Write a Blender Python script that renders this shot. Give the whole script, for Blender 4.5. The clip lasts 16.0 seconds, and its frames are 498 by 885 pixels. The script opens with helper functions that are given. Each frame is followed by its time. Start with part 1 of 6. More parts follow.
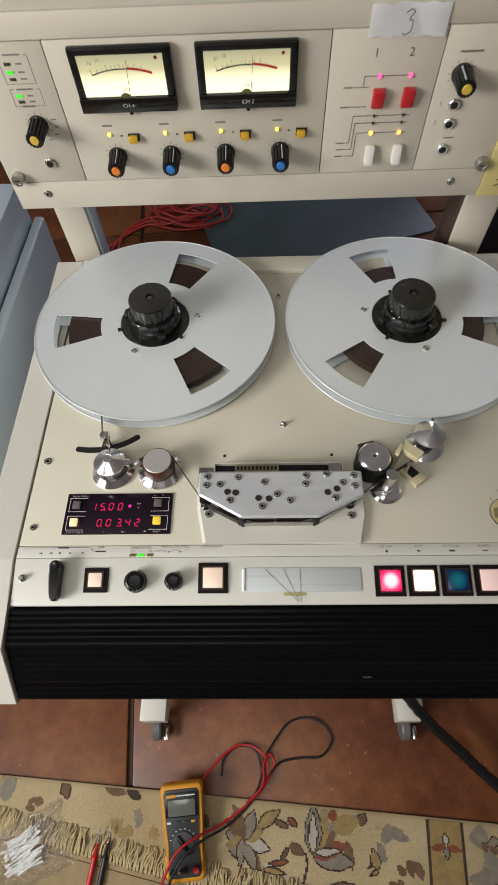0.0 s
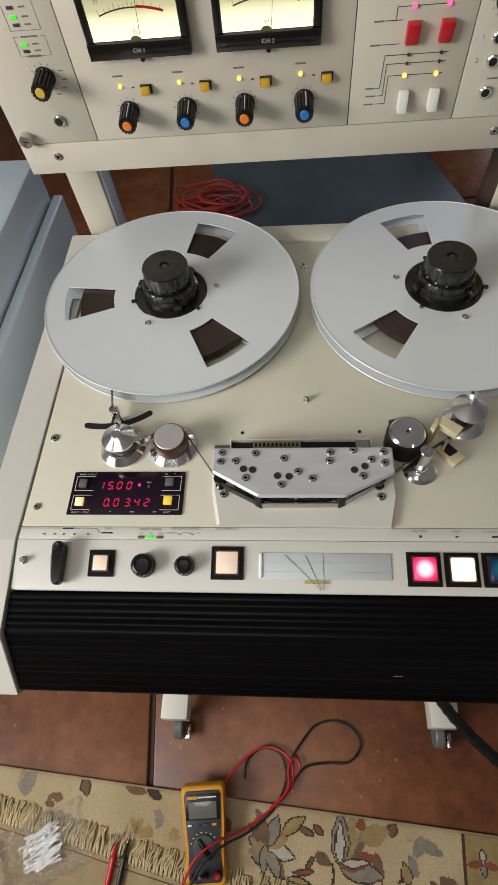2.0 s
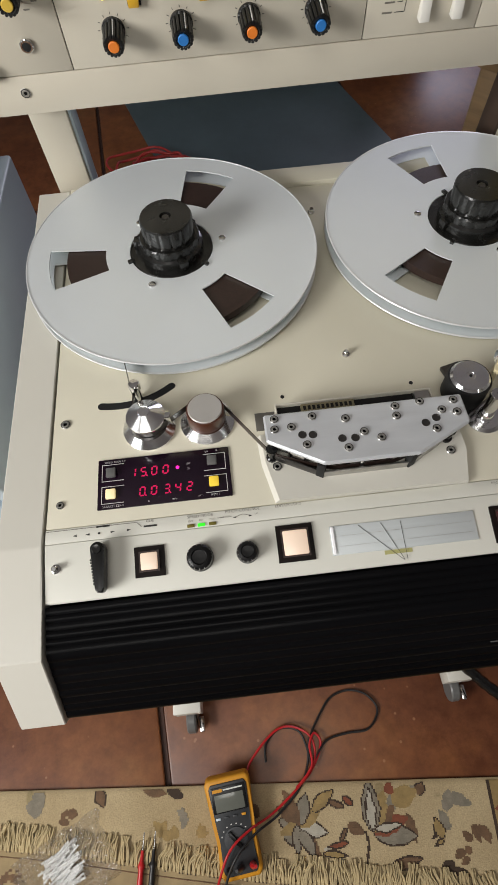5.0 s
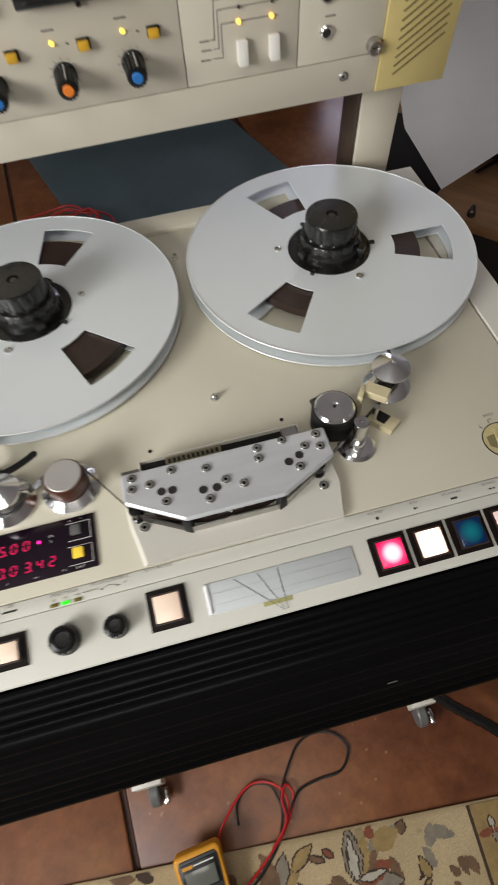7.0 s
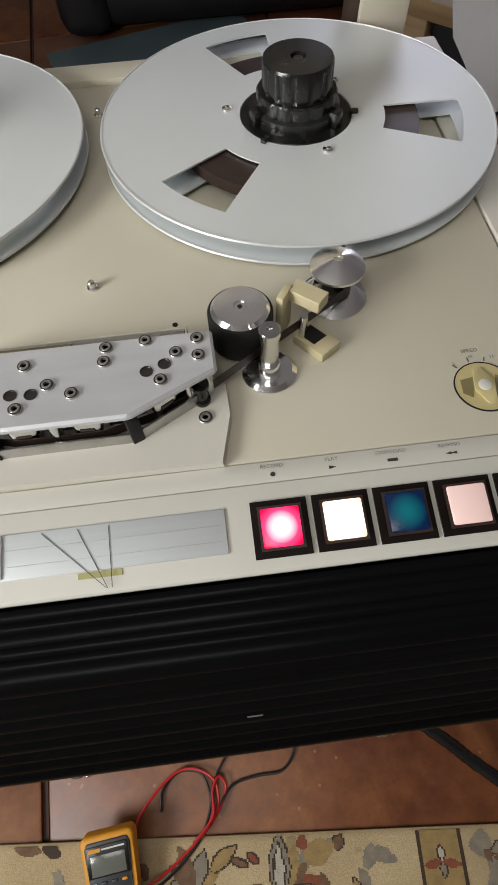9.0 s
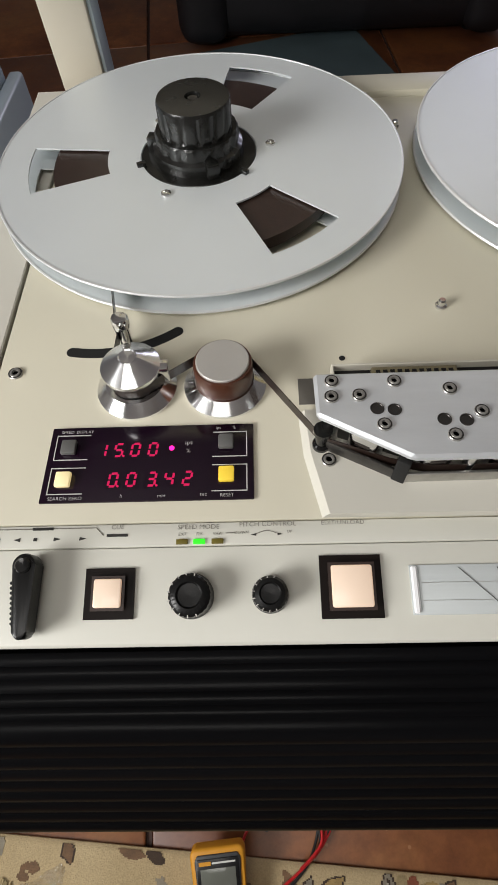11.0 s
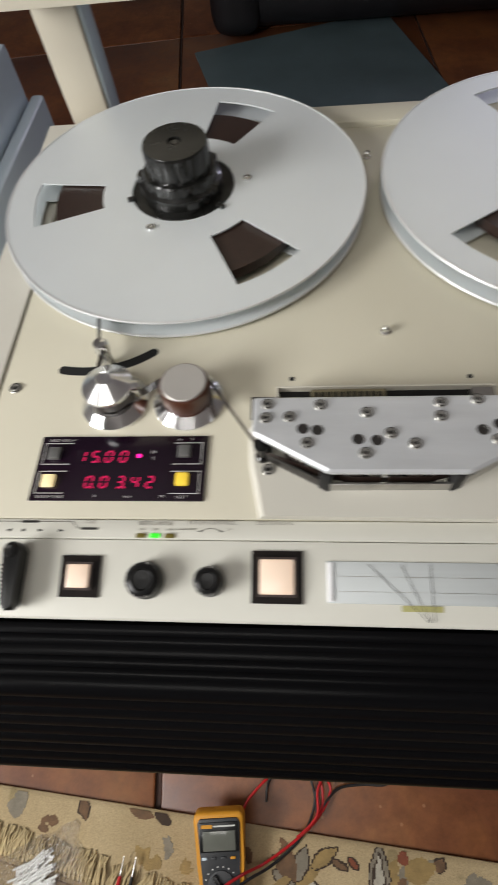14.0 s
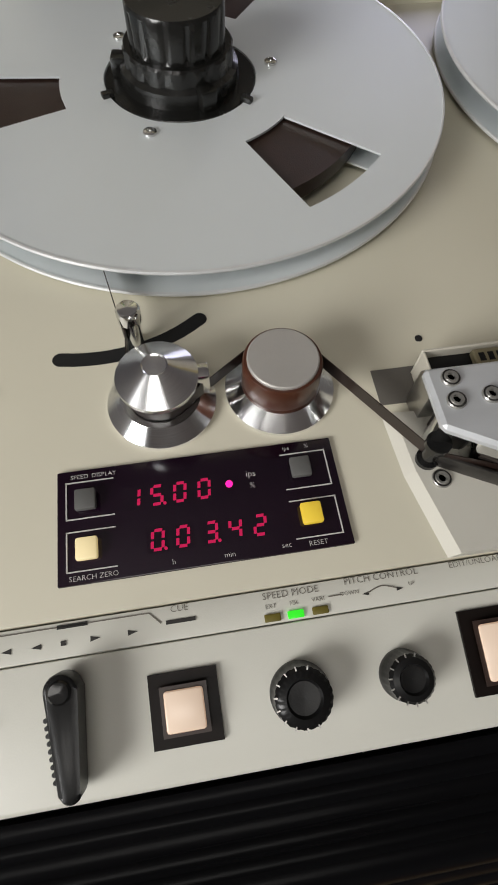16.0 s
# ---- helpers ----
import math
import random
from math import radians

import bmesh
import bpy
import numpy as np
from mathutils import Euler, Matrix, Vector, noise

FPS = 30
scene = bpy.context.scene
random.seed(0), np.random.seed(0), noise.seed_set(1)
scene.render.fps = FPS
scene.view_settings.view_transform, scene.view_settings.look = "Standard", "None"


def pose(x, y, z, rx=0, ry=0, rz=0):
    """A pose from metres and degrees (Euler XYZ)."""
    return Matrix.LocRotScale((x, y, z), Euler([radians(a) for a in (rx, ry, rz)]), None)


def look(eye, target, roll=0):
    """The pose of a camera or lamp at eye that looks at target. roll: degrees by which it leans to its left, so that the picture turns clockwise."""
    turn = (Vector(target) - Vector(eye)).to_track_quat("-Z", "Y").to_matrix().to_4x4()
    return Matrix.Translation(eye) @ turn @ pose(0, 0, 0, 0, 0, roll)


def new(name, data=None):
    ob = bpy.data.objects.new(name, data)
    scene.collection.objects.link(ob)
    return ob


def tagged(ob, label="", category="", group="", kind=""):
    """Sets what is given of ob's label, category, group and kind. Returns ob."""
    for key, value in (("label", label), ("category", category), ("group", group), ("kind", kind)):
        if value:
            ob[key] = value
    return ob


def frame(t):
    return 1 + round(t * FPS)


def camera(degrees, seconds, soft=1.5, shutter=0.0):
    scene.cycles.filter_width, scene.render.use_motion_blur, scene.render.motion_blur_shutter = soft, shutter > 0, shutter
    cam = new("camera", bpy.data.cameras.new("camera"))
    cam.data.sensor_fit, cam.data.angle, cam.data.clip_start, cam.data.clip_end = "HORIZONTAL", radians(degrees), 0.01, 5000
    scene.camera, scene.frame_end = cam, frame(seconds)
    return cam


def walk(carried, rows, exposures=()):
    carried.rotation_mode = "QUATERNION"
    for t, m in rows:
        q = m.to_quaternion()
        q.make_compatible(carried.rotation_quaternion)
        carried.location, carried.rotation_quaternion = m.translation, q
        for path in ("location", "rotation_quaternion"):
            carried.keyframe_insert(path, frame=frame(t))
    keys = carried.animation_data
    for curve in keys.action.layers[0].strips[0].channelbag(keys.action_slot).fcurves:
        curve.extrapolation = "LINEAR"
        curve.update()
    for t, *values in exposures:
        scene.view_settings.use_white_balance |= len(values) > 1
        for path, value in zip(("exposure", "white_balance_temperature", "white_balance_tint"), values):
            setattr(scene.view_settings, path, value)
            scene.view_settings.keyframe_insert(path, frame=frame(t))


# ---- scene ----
cam = camera(49.1, 16.0, soft=1.3, shutter=0.6)
PATH = [
    (0, (-0.0217, -0.2992, 1.2984), (-0.0683, 0.7376, -0.4111), -2.91),
    (0.5, (-0.0204, -0.2774, 1.2730), (-0.1220, 0.7323, -0.4505), -5.78),
    (1, (-0.0164, -0.2795, 1.2555), (-0.1639, 0.7314, -0.4638), -8.19),
    (1.5, (-0.0068, -0.2895, 1.2581), (-0.1673, 0.7428, -0.4474), -7.87),
    (2, (-0.0129, -0.2969, 1.2501), (-0.1729, 0.7421, -0.4513), -7.91),
    (2.5, (-0.0367, -0.2742, 1.2529), (-0.1421, 0.7409, -0.4672), -7.64),
    (3, (-0.0635, -0.2706, 1.2529), (-0.0728, 0.7102, -0.4901), -5.34),
    (3.5, (-0.0687, -0.2520, 1.2268), (-0.0582, 0.6856, -0.5397), -5.29),
    (3.7, (-0.0748, -0.2518, 1.2180), (-0.0702, 0.6832, -0.5501), -5.63),
    (5.8, (-0.0989, -0.2858, 1.2021), (-0.0188, 0.7443, -0.5099), -4.72),
    (6, (-0.0808, -0.2846, 1.2059), (0.0049, 0.7616, -0.4964), -5.81),
    (6.5, (-0.0427, -0.2764, 1.2072), (0.0979, 0.7682, -0.4925), -5.96),
    (7, (-0.0212, -0.2675, 1.1886), (0.1601, 0.7886, -0.5001), -5.42),
    (7.5, (0.0231, -0.2550, 1.1168), (0.2445, 0.8097, -0.5617), -2.49),
    (8, (0.0617, -0.2421, 1.0766), (0.2326, 0.7870, -0.6299), -1.52),
    (8.5, (0.0642, -0.2437, 1.0653), (0.1480, 0.7564, -0.6646), -3.62),
    (9, (0.0685, -0.2449, 1.0656), (0.1377, 0.7478, -0.6692), -3.23),
    (9.5, (0.0349, -0.2402, 1.0703), (0.0649, 0.7589, -0.6620), -2.88),
    (10, (-0.0539, -0.2216, 1.0712), (-0.0971, 0.7842, -0.6569), -4.05),
    (10.2, (-0.0810, -0.2207, 1.0625), (-0.1346, 0.8321, -0.6374), -4.17),
    (12.3, (-0.1200, -0.2128, 1.0643), (-0.1494, 0.7653, -0.6800), -2.71),
    (12.5, (-0.1338, -0.2102, 1.0607), (-0.1419, 0.7865, -0.6732), -2.24),
    (13, (-0.0389, -0.2079, 1.0883), (-0.0238, 0.7941, -0.6426), -4.08),
    (13.5, (0.0020, -0.2109, 1.1040), (-0.0272, 0.7919, -0.6262), -6.04),
    (14, (-0.0539, -0.2311, 1.1060), (-0.2368, 0.7526, -0.6258), -9.44),
    (14.5, (-0.1022, -0.2065, 1.0966), (-0.2808, 0.7608, -0.6448), -9.22),
    (15, (-0.1382, -0.1780, 1.0619), (-0.1522, 0.7624, -0.7031), -4.49),
    (15.5, (-0.1504, -0.1634, 1.0351), (-0.0206, 0.7082, -0.7603), 1.08),
    (16, (-0.1530, -0.1611, 1.0175), (0.0297, 0.7226, -0.7674), 2.95),
]
walk(cam, [(t, look(eye, target, roll)) for t, eye, target, roll in PATH], exposures=[(0.0, -0.13), (2.0, -0.19), (6.2, -0.10), (9.3, -0.04), (10.2, -0.1), (12.5, -0.26), (13.0, -0.32), (13.5, 0.0), (14.0, -0.06), (14.5, -0.22), (15.0, -0.33), (16.0, -0.52)])

# ---- light ----
WORLD = bpy.data.worlds.new("room_sky")
scene.world = WORLD
WORLD.use_nodes = True
WORLD.node_tree.nodes["Background"].inputs[0].default_value = (0.75, 0.85, 1.0, 1)
WORLD.node_tree.nodes["Background"].inputs[1].default_value = 0.6


def area_lamp(name, eye, target, sx, sy, power, colour):
    d = bpy.data.lights.new(name, "AREA")
    d.shape, d.size, d.size_y, d.energy, d.color = "RECTANGLE", sx, sy, power, colour
    ob = new(name, d)
    ob.matrix_world = look(eye, target)
    return ob


area_lamp("window_light", (-1.72, -1.00, 1.66), (0.0, 0.05, 0.87), 0.90, 0.70, 52, (1.0, 0.985, 0.965))
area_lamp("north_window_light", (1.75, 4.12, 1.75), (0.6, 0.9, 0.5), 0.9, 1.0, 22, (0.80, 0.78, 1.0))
# unseen ceiling lamp added as fill, placed so the front ribs shine at left
area_lamp("ceiling_fill_light", (-0.50, -1.05, 2.66), (-0.50, -1.05, 0.0), 1.2, 0.6, 12, (1.0, 0.97, 0.92))

# ---- materials ----
def nodes_of(name):
    m = bpy.data.materials.new(name)
    m.use_nodes = True
    nt = m.node_tree
    return m, nt, nt.nodes["Principled BSDF"]


def add(nt, kind, **vals):
    n = nt.nodes.new(kind)
    for k, v in vals.items():
        n.inputs[k].default_value = v
    return n


def ramp(nt, stops):
    r = nt.nodes.new("ShaderNodeValToRGB")
    e = r.color_ramp.elements
    while len(e) < len(stops):
        e.new(0.5)
    for k, (p, c) in zip(e, stops):
        k.position, k.color = p, (*c, 1)
    return r


def surface(name, colour, rough=0.5, metal=0.0, vary=0.12, scale=60.0, bump=0.1, fine=900.0, coat=0.0, spec=0.5, dirt=None, stretch=None):
    """A painted, plastic or metal surface with two scales of variation."""
    m, nt, b = nodes_of(name)
    tc = nt.nodes.new("ShaderNodeTexCoord")
    src = tc.outputs["Object"]
    if stretch:
        mp = nt.nodes.new("ShaderNodeMapping")
        mp.inputs["Scale"].default_value = stretch
        nt.links.new(src, mp.inputs["Vector"])
        src = mp.outputs["Vector"]
    big = add(nt, "ShaderNodeTexNoise", Scale=scale, Detail=5.0, Roughness=0.6)
    small = add(nt, "ShaderNodeTexNoise", Scale=fine, Detail=3.0)
    nt.links.new(src, big.inputs["Vector"])
    nt.links.new(src, small.inputs["Vector"])
    lo = tuple(c * (1 - vary) for c in (dirt or colour))
    hi = tuple(min(1, c * (1 + vary * 0.6)) for c in colour)
    r = ramp(nt, [(0.3, lo), (0.7, hi)])
    nt.links.new(big.outputs["Fac"], r.inputs["Fac"])
    nt.links.new(r.outputs["Color"], b.inputs["Base Color"])
    rr = nt.nodes.new("ShaderNodeMapRange")
    rr.inputs["To Min"].default_value, rr.inputs["To Max"].default_value = max(0.02, rough * 0.75), min(1, rough * 1.25)
    nt.links.new(big.outputs["Fac"], rr.inputs["Value"])
    nt.links.new(rr.outputs["Result"], b.inputs["Roughness"])
    b.inputs["Metallic"].default_value = metal
    b.inputs["Specular IOR Level"].default_value = spec
    b.inputs["Coat Weight"].default_value = coat
    if bump:
        bp = add(nt, "ShaderNodeBump", Strength=bump, Distance=0.0004)
        nt.links.new(small.outputs["Fac"], bp.inputs["Height"])
        nt.links.new(bp.outputs["Normal"], b.inputs["Normal"])
    return m


def brushed(name, colour, rough=0.28, spokes=True):
    """Turned aluminium: fine rings round the local z axis."""
    m, nt, b = nodes_of(name)
    tc = nt.nodes.new("ShaderNodeTexCoord")
    sep = nt.nodes.new("ShaderNodeSeparateXYZ")
    nt.links.new(tc.outputs["Object"], sep.inputs[0])
    ln = nt.nodes.new("ShaderNodeVectorMath")
    ln.operation = "LENGTH"
    flat = nt.nodes.new("ShaderNodeCombineXYZ")
    nt.links.new(sep.outputs["X"], flat.inputs["X"])
    nt.links.new(sep.outputs["Y"], flat.inputs["Y"])
    nt.links.new(flat.outputs[0], ln.inputs[0])
    w = nt.nodes.new("ShaderNodeTexNoise")
    w.noise_dimensions = "1D"
    w.inputs["Scale"].default_value = 2500.0
    nt.links.new(ln.outputs["Value"], w.inputs["W"])
    r = ramp(nt, [(0.25, tuple(c * 0.86 for c in colour)), (0.75, colour)])
    nt.links.new(w.outputs["Fac"], r.inputs["Fac"])
    nt.links.new(r.outputs["Color"], b.inputs["Base Color"])
    b.inputs["Metallic"].default_value = 1.0
    b.inputs["Roughness"].default_value = rough
    if spokes:
        b.inputs["Anisotropic"].default_value = 0.65
        b.inputs["Anisotropic Rotation"].default_value = 0.25
        tg = nt.nodes.new("ShaderNodeTangent")
        tg.direction_type, tg.axis = "RADIAL", "Z"
        nt.links.new(tg.outputs[0], b.inputs["Tangent"])
    bp = add(nt, "ShaderNodeBump", Strength=0.06, Distance=0.0002)
    nt.links.new(w.outputs["Fac"], bp.inputs["Height"])
    nt.links.new(bp.outputs["Normal"], b.inputs["Normal"])
    return m


def glowing(name, colour, strength, base=(0.8, 0.8, 0.8), edge=None, radius=0.01, mid=None):
    """A lens or lamp lit from within; edge: colour that it falls off to from its middle."""
    m, nt, b = nodes_of(name)
    b.inputs["Base Color"].default_value = (*base, 1)
    b.inputs["Roughness"].default_value = 0.25
    b.inputs["Emission Strength"].default_value = strength
    b.inputs["Emission Color"].default_value = (*colour, 1)
    if edge:
        tc = nt.nodes.new("ShaderNodeTexCoord")
        ln = nt.nodes.new("ShaderNodeVectorMath")
        ln.operation = "LENGTH"
        nt.links.new(tc.outputs["Object"], ln.inputs[0])
        mr = nt.nodes.new("ShaderNodeMapRange")
        mr.inputs["From Max"].default_value = radius
        nt.links.new(ln.outputs["Value"], mr.inputs["Value"])
        r = ramp(nt, [(0.44, colour), (0.76, mid), (1.0, edge)] if mid else [(0.15, colour), (1.0, edge)])
        nt.links.new(mr.outputs["Result"], r.inputs["Fac"])
        nt.links.new(r.outputs["Color"], b.inputs["Emission Color"])
    return m


CREAM = surface("cream_enamel", (0.60, 0.568, 0.455), 0.42, vary=0.035, scale=9, bump=0.04, fine=1600, spec=0.4)
CREAM_STRIP = surface("cream_enamel_strip", (0.62, 0.612, 0.545), 0.4, vary=0.03, scale=12, bump=0.08, fine=1600, spec=0.4)
CREAM_SIDE = surface("cream_side_enamel", (0.62, 0.60, 0.53), 0.4, vary=0.03, scale=7, bump=0.04, fine=1500)
BRIDGE_CREAM = surface("bridge_enamel", (0.56, 0.515, 0.42), 0.38, vary=0.03, scale=8, bump=0.08, fine=1600)
SEAM = surface("seam_dark", (0.05, 0.045, 0.04), 0.8, bump=0)
INK = surface("print_ink", (0.035, 0.033, 0.03), 0.6, bump=0)
INK_GREY = surface("print_ink_worn", (0.17, 0.155, 0.13), 0.6, bump=0)
WHITE_INK = surface("white_print", (0.6, 0.6, 0.57), 0.6, bump=0)
BLACK_RIB = surface("black_ribbed_vinyl", (0.0036, 0.0036, 0.0042), 0.29, vary=0.5, scale=14, bump=0.2, fine=300, spec=0.07, stretch=(0.06, 1, 1))
BLACK = surface("black_plastic", (0.009, 0.009, 0.009), 0.3, vary=0.3, scale=40, bump=0.1, spec=0.3)
BLACK_GLOSS = surface("black_gloss", (0.008, 0.008, 0.008), 0.12, vary=0.3, scale=40, bump=0.0)
BLACK_RUBBER = surface("black_rubber", (0.0065, 0.0065, 0.0065), 0.7, vary=0.3, scale=60, bump=0.3)
HUB_BLACK = surface("worn_black_anodised_metal", (0.010, 0.010, 0.009), 0.26, vary=0.5, scale=90, bump=0.2, fine=700, spec=0.55)
ALU = brushed("turned_aluminium", (0.95, 0.96, 0.97), 0.16)
ALU_DISC = brushed("turned_aluminium_cap", (0.94, 0.95, 0.96), 0.20)
FLANGE = surface("matt_anodised_aluminium", (0.76, 0.80, 0.81), 0.48, metal=0.35, vary=0.04, scale=5, bump=0.15, fine=2200, spec=0.3)
HEAD_ALU = surface("milled_aluminium_plate", (0.66, 0.68, 0.70), 0.45, metal=0.45, vary=0.08, scale=18, bump=0.12, fine=1200, stretch=(1, 5, 1))
CHROME = surface("bright_steel", (0.72, 0.72, 0.71), 0.14, metal=1.0, vary=0.06, scale=80, bump=0)
RIM_BRIGHT = surface("bright_rolled_edge", (0.80, 0.81, 0.81), 0.34, metal=0.4, vary=0.04, bump=0)
SCREW = surface("zinc_screw", (0.44, 0.43, 0.40), 0.32, metal=0.7, vary=0.1, scale=200, bump=0)
STEEL = surface("dull_steel", (0.5, 0.49, 0.47), 0.32, metal=1.0, vary=0.15, scale=120, bump=0.1)
DARK_STEEL = surface("dark_steel", (0.10, 0.095, 0.09), 0.35, metal=0.9, vary=0.3, scale=70, bump=0.1)
SLOT = surface("slot_dark", (0.006, 0.006, 0.006), 0.9, bump=0)
TAPE = surface("brown_tape", (0.022, 0.013, 0.010), 0.3, vary=0.2, scale=40, bump=0.0, spec=0.5)
TAPE_PACK = surface("wound_tape", (0.030, 0.016, 0.012), 0.38, vary=0.3, scale=300, bump=0.3, fine=1500)
BROWN_RUBBER = surface("brown_rubber_sleeve", (0.085, 0.026, 0.012), 0.38, vary=0.3, scale=40, bump=0.1, coat=0.3)
IVORY = surface("ivory_plastic", (0.60, 0.53, 0.33), 0.45, vary=0.08, scale=50, bump=0.1)
YELLOW_PLATE = surface("yellow_buff_board", (0.52, 0.42, 0.17), 0.6, vary=0.06, scale=16, bump=0.3, fine=900)
DISPLAY = surface("smoked_acrylic", (0.010, 0.003, 0.010), 0.16, vary=0.1, bump=0)
GREY_KEY = surface("grey_key", (0.13, 0.13, 0.125), 0.4, vary=0.05, bump=0.1)
SEGMENT = glowing("red_segment", (1.0, 0.02, 0.16), 0.66, base=(0.1, 0, 0))
LED_PINK = glowing("pink_red_lamp", (1.0, 0.02, 0.36), 2.2, base=(0.3, 0, 0))
LED_RED = glowing("red_lamp", (1.0, 0.09, 0.32), 2.0, base=(0.3, 0, 0))
LED_YELLOW = glowing("yellow_lamp", (1.0, 0.75, 0.10), 2.2, base=(0.5, 0.4, 0))
LED_ORANGE = glowing("orange_lamp", (1.0, 0.50, 0.10), 2.6, base=(0.5, 0.3, 0))
LED_GREEN = glowing("green_lamp", (0.06, 1.0, 0.04), 1.0, base=(0, 0.3, 0))
LED_OFF = surface("olive_lamp_off", (0.16, 0.13, 0.02), 0.4, bump=0)
KEY_YELLOW = glowing("yellow_key", (1.0, 0.68, 0.06), 0.42, base=(0.7, 0.5, 0.05))
KEY_CREAM = glowing("cream_key", (1.0, 0.78, 0.36), 0.5, base=(0.8, 0.7, 0.45))
LENS_RED = glowing("red_lens", (1.0, 0.90, 0.93), 1.6, base=(0.25, 0, 0.03), edge=(0.50, 0.0, 0.045), radius=0.0118, mid=(0.92, 0.05, 0.17))
LENS_WHITE = glowing("white_lens", (1.0, 0.95, 0.87), 1.15, base=(0.5, 0.4, 0.35), edge=(0.95, 0.36, 0.18), radius=0.0138, mid=(1.0, 0.86, 0.74))
LENS_TEAL = glowing("teal_lens", (0.0, 0.26, 0.27), 0.8, base=(0.0, 0.010, 0.025), edge=(0.0, 0.008, 0.050), radius=0.0100)
LENS_PINK = glowing("pale_pink_lens", (1.0, 0.66, 0.58), 0.26, base=(0.70, 0.52, 0.49))
LENS_PEACH = glowing("pale_peach_lens", (1.0, 0.66, 0.46), 0.27, base=(0.76, 0.63, 0.51))
ORANGE_CAP = surface("orange_cap", (0.75, 0.20, 0.02), 0.45, vary=0.05, bump=0)
BLUE_CAP = surface("blue_cap", (0.02, 0.17, 0.50), 0.45, vary=0.05, bump=0)
YELLOW_CAP = surface("yellow_cap", (0.62, 0.42, 0.06), 0.45, vary=0.05, bump=0)
YELLOW_BTN = surface("amber_button", (0.58, 0.33, 0.02), 0.4, vary=0.05, bump=0)
RED_SWITCH = surface("red_switch", (0.44, 0.008, 0.013), 0.35, vary=0.05, bump=0)
WHITE_SWITCH = surface("white_switch", (0.72, 0.70, 0.64), 0.4, vary=0.03, bump=0)
PAPER = surface("white_paper", (0.90, 0.90, 0.91), 0.9, vary=0.02, scale=20, bump=0.2, fine=400)
METER_YELLOW = surface("amber_rubber_holster", (0.62, 0.27, 0.012), 0.55, vary=0.08, scale=60, bump=0.2)
METER_GREY = surface("dark_grey_plastic", (0.035, 0.037, 0.04), 0.5, vary=0.1, scale=60, bump=0.2)
LCD = surface("grey_lcd", (0.13, 0.135, 0.115), 0.15, vary=0.05, bump=0)
RED_WIRE = surface("red_silicone_wire", (0.48, 0.012, 0.015), 0.35, vary=0.1, bump=0)
BLACK_WIRE = surface("black_silicone_wire", (0.012, 0.011, 0.011), 0.4, vary=0.2, bump=0)
COIL_RED = surface("dull_red_cable", (0.46, 0.040, 0.036), 0.5, vary=0.2, scale=30, bump=0)
CABINET_GREY = surface("blue_grey_enamel", (0.58, 0.68, 0.75), 0.26, vary=0.03, scale=2, bump=0.1)
WALL = surface("wall_plaster", (0.42, 0.41, 0.39), 0.9, vary=0.05, scale=3, bump=0.3, fine=200)
CEILING = surface("ceiling_plaster", (0.60, 0.59, 0.58), 0.9, vary=0.03, scale=3, bump=0.3, fine=200)
MAT_BLUE = surface("blue_grey_rubber_mat", (0.088, 0.126, 0.138), 0.45, vary=0.2, scale=7, bump=0.4, fine=300)
GROUT = surface("dark_grout", (0.050, 0.024, 0.017), 0.85, vary=0.3, scale=40, bump=0.5, fine=300)
UPHOLSTERY = surface("black_leather", (0.006, 0.005, 0.007), 0.6, vary=0.4, scale=12, bump=0.5, fine=300)
WOOD = surface("tan_wood", (0.33, 0.22, 0.11), 0.5, vary=0.25, scale=5, bump=0.2, stretch=(1, 12, 12))
FRINGE = surface("cream_wool_fringe", (0.48, 0.375, 0.20), 0.95, vary=0.25, scale=60, bump=0.5)
RUG_BACK = surface("beige_wool_pile", (0.32, 0.235, 0.12), 0.95, vary=0.22, scale=22, bump=0.9, fine=650)
STICK = surface("white_nylon", (0.74, 0.74, 0.72), 0.4, vary=0.05, bump=0)


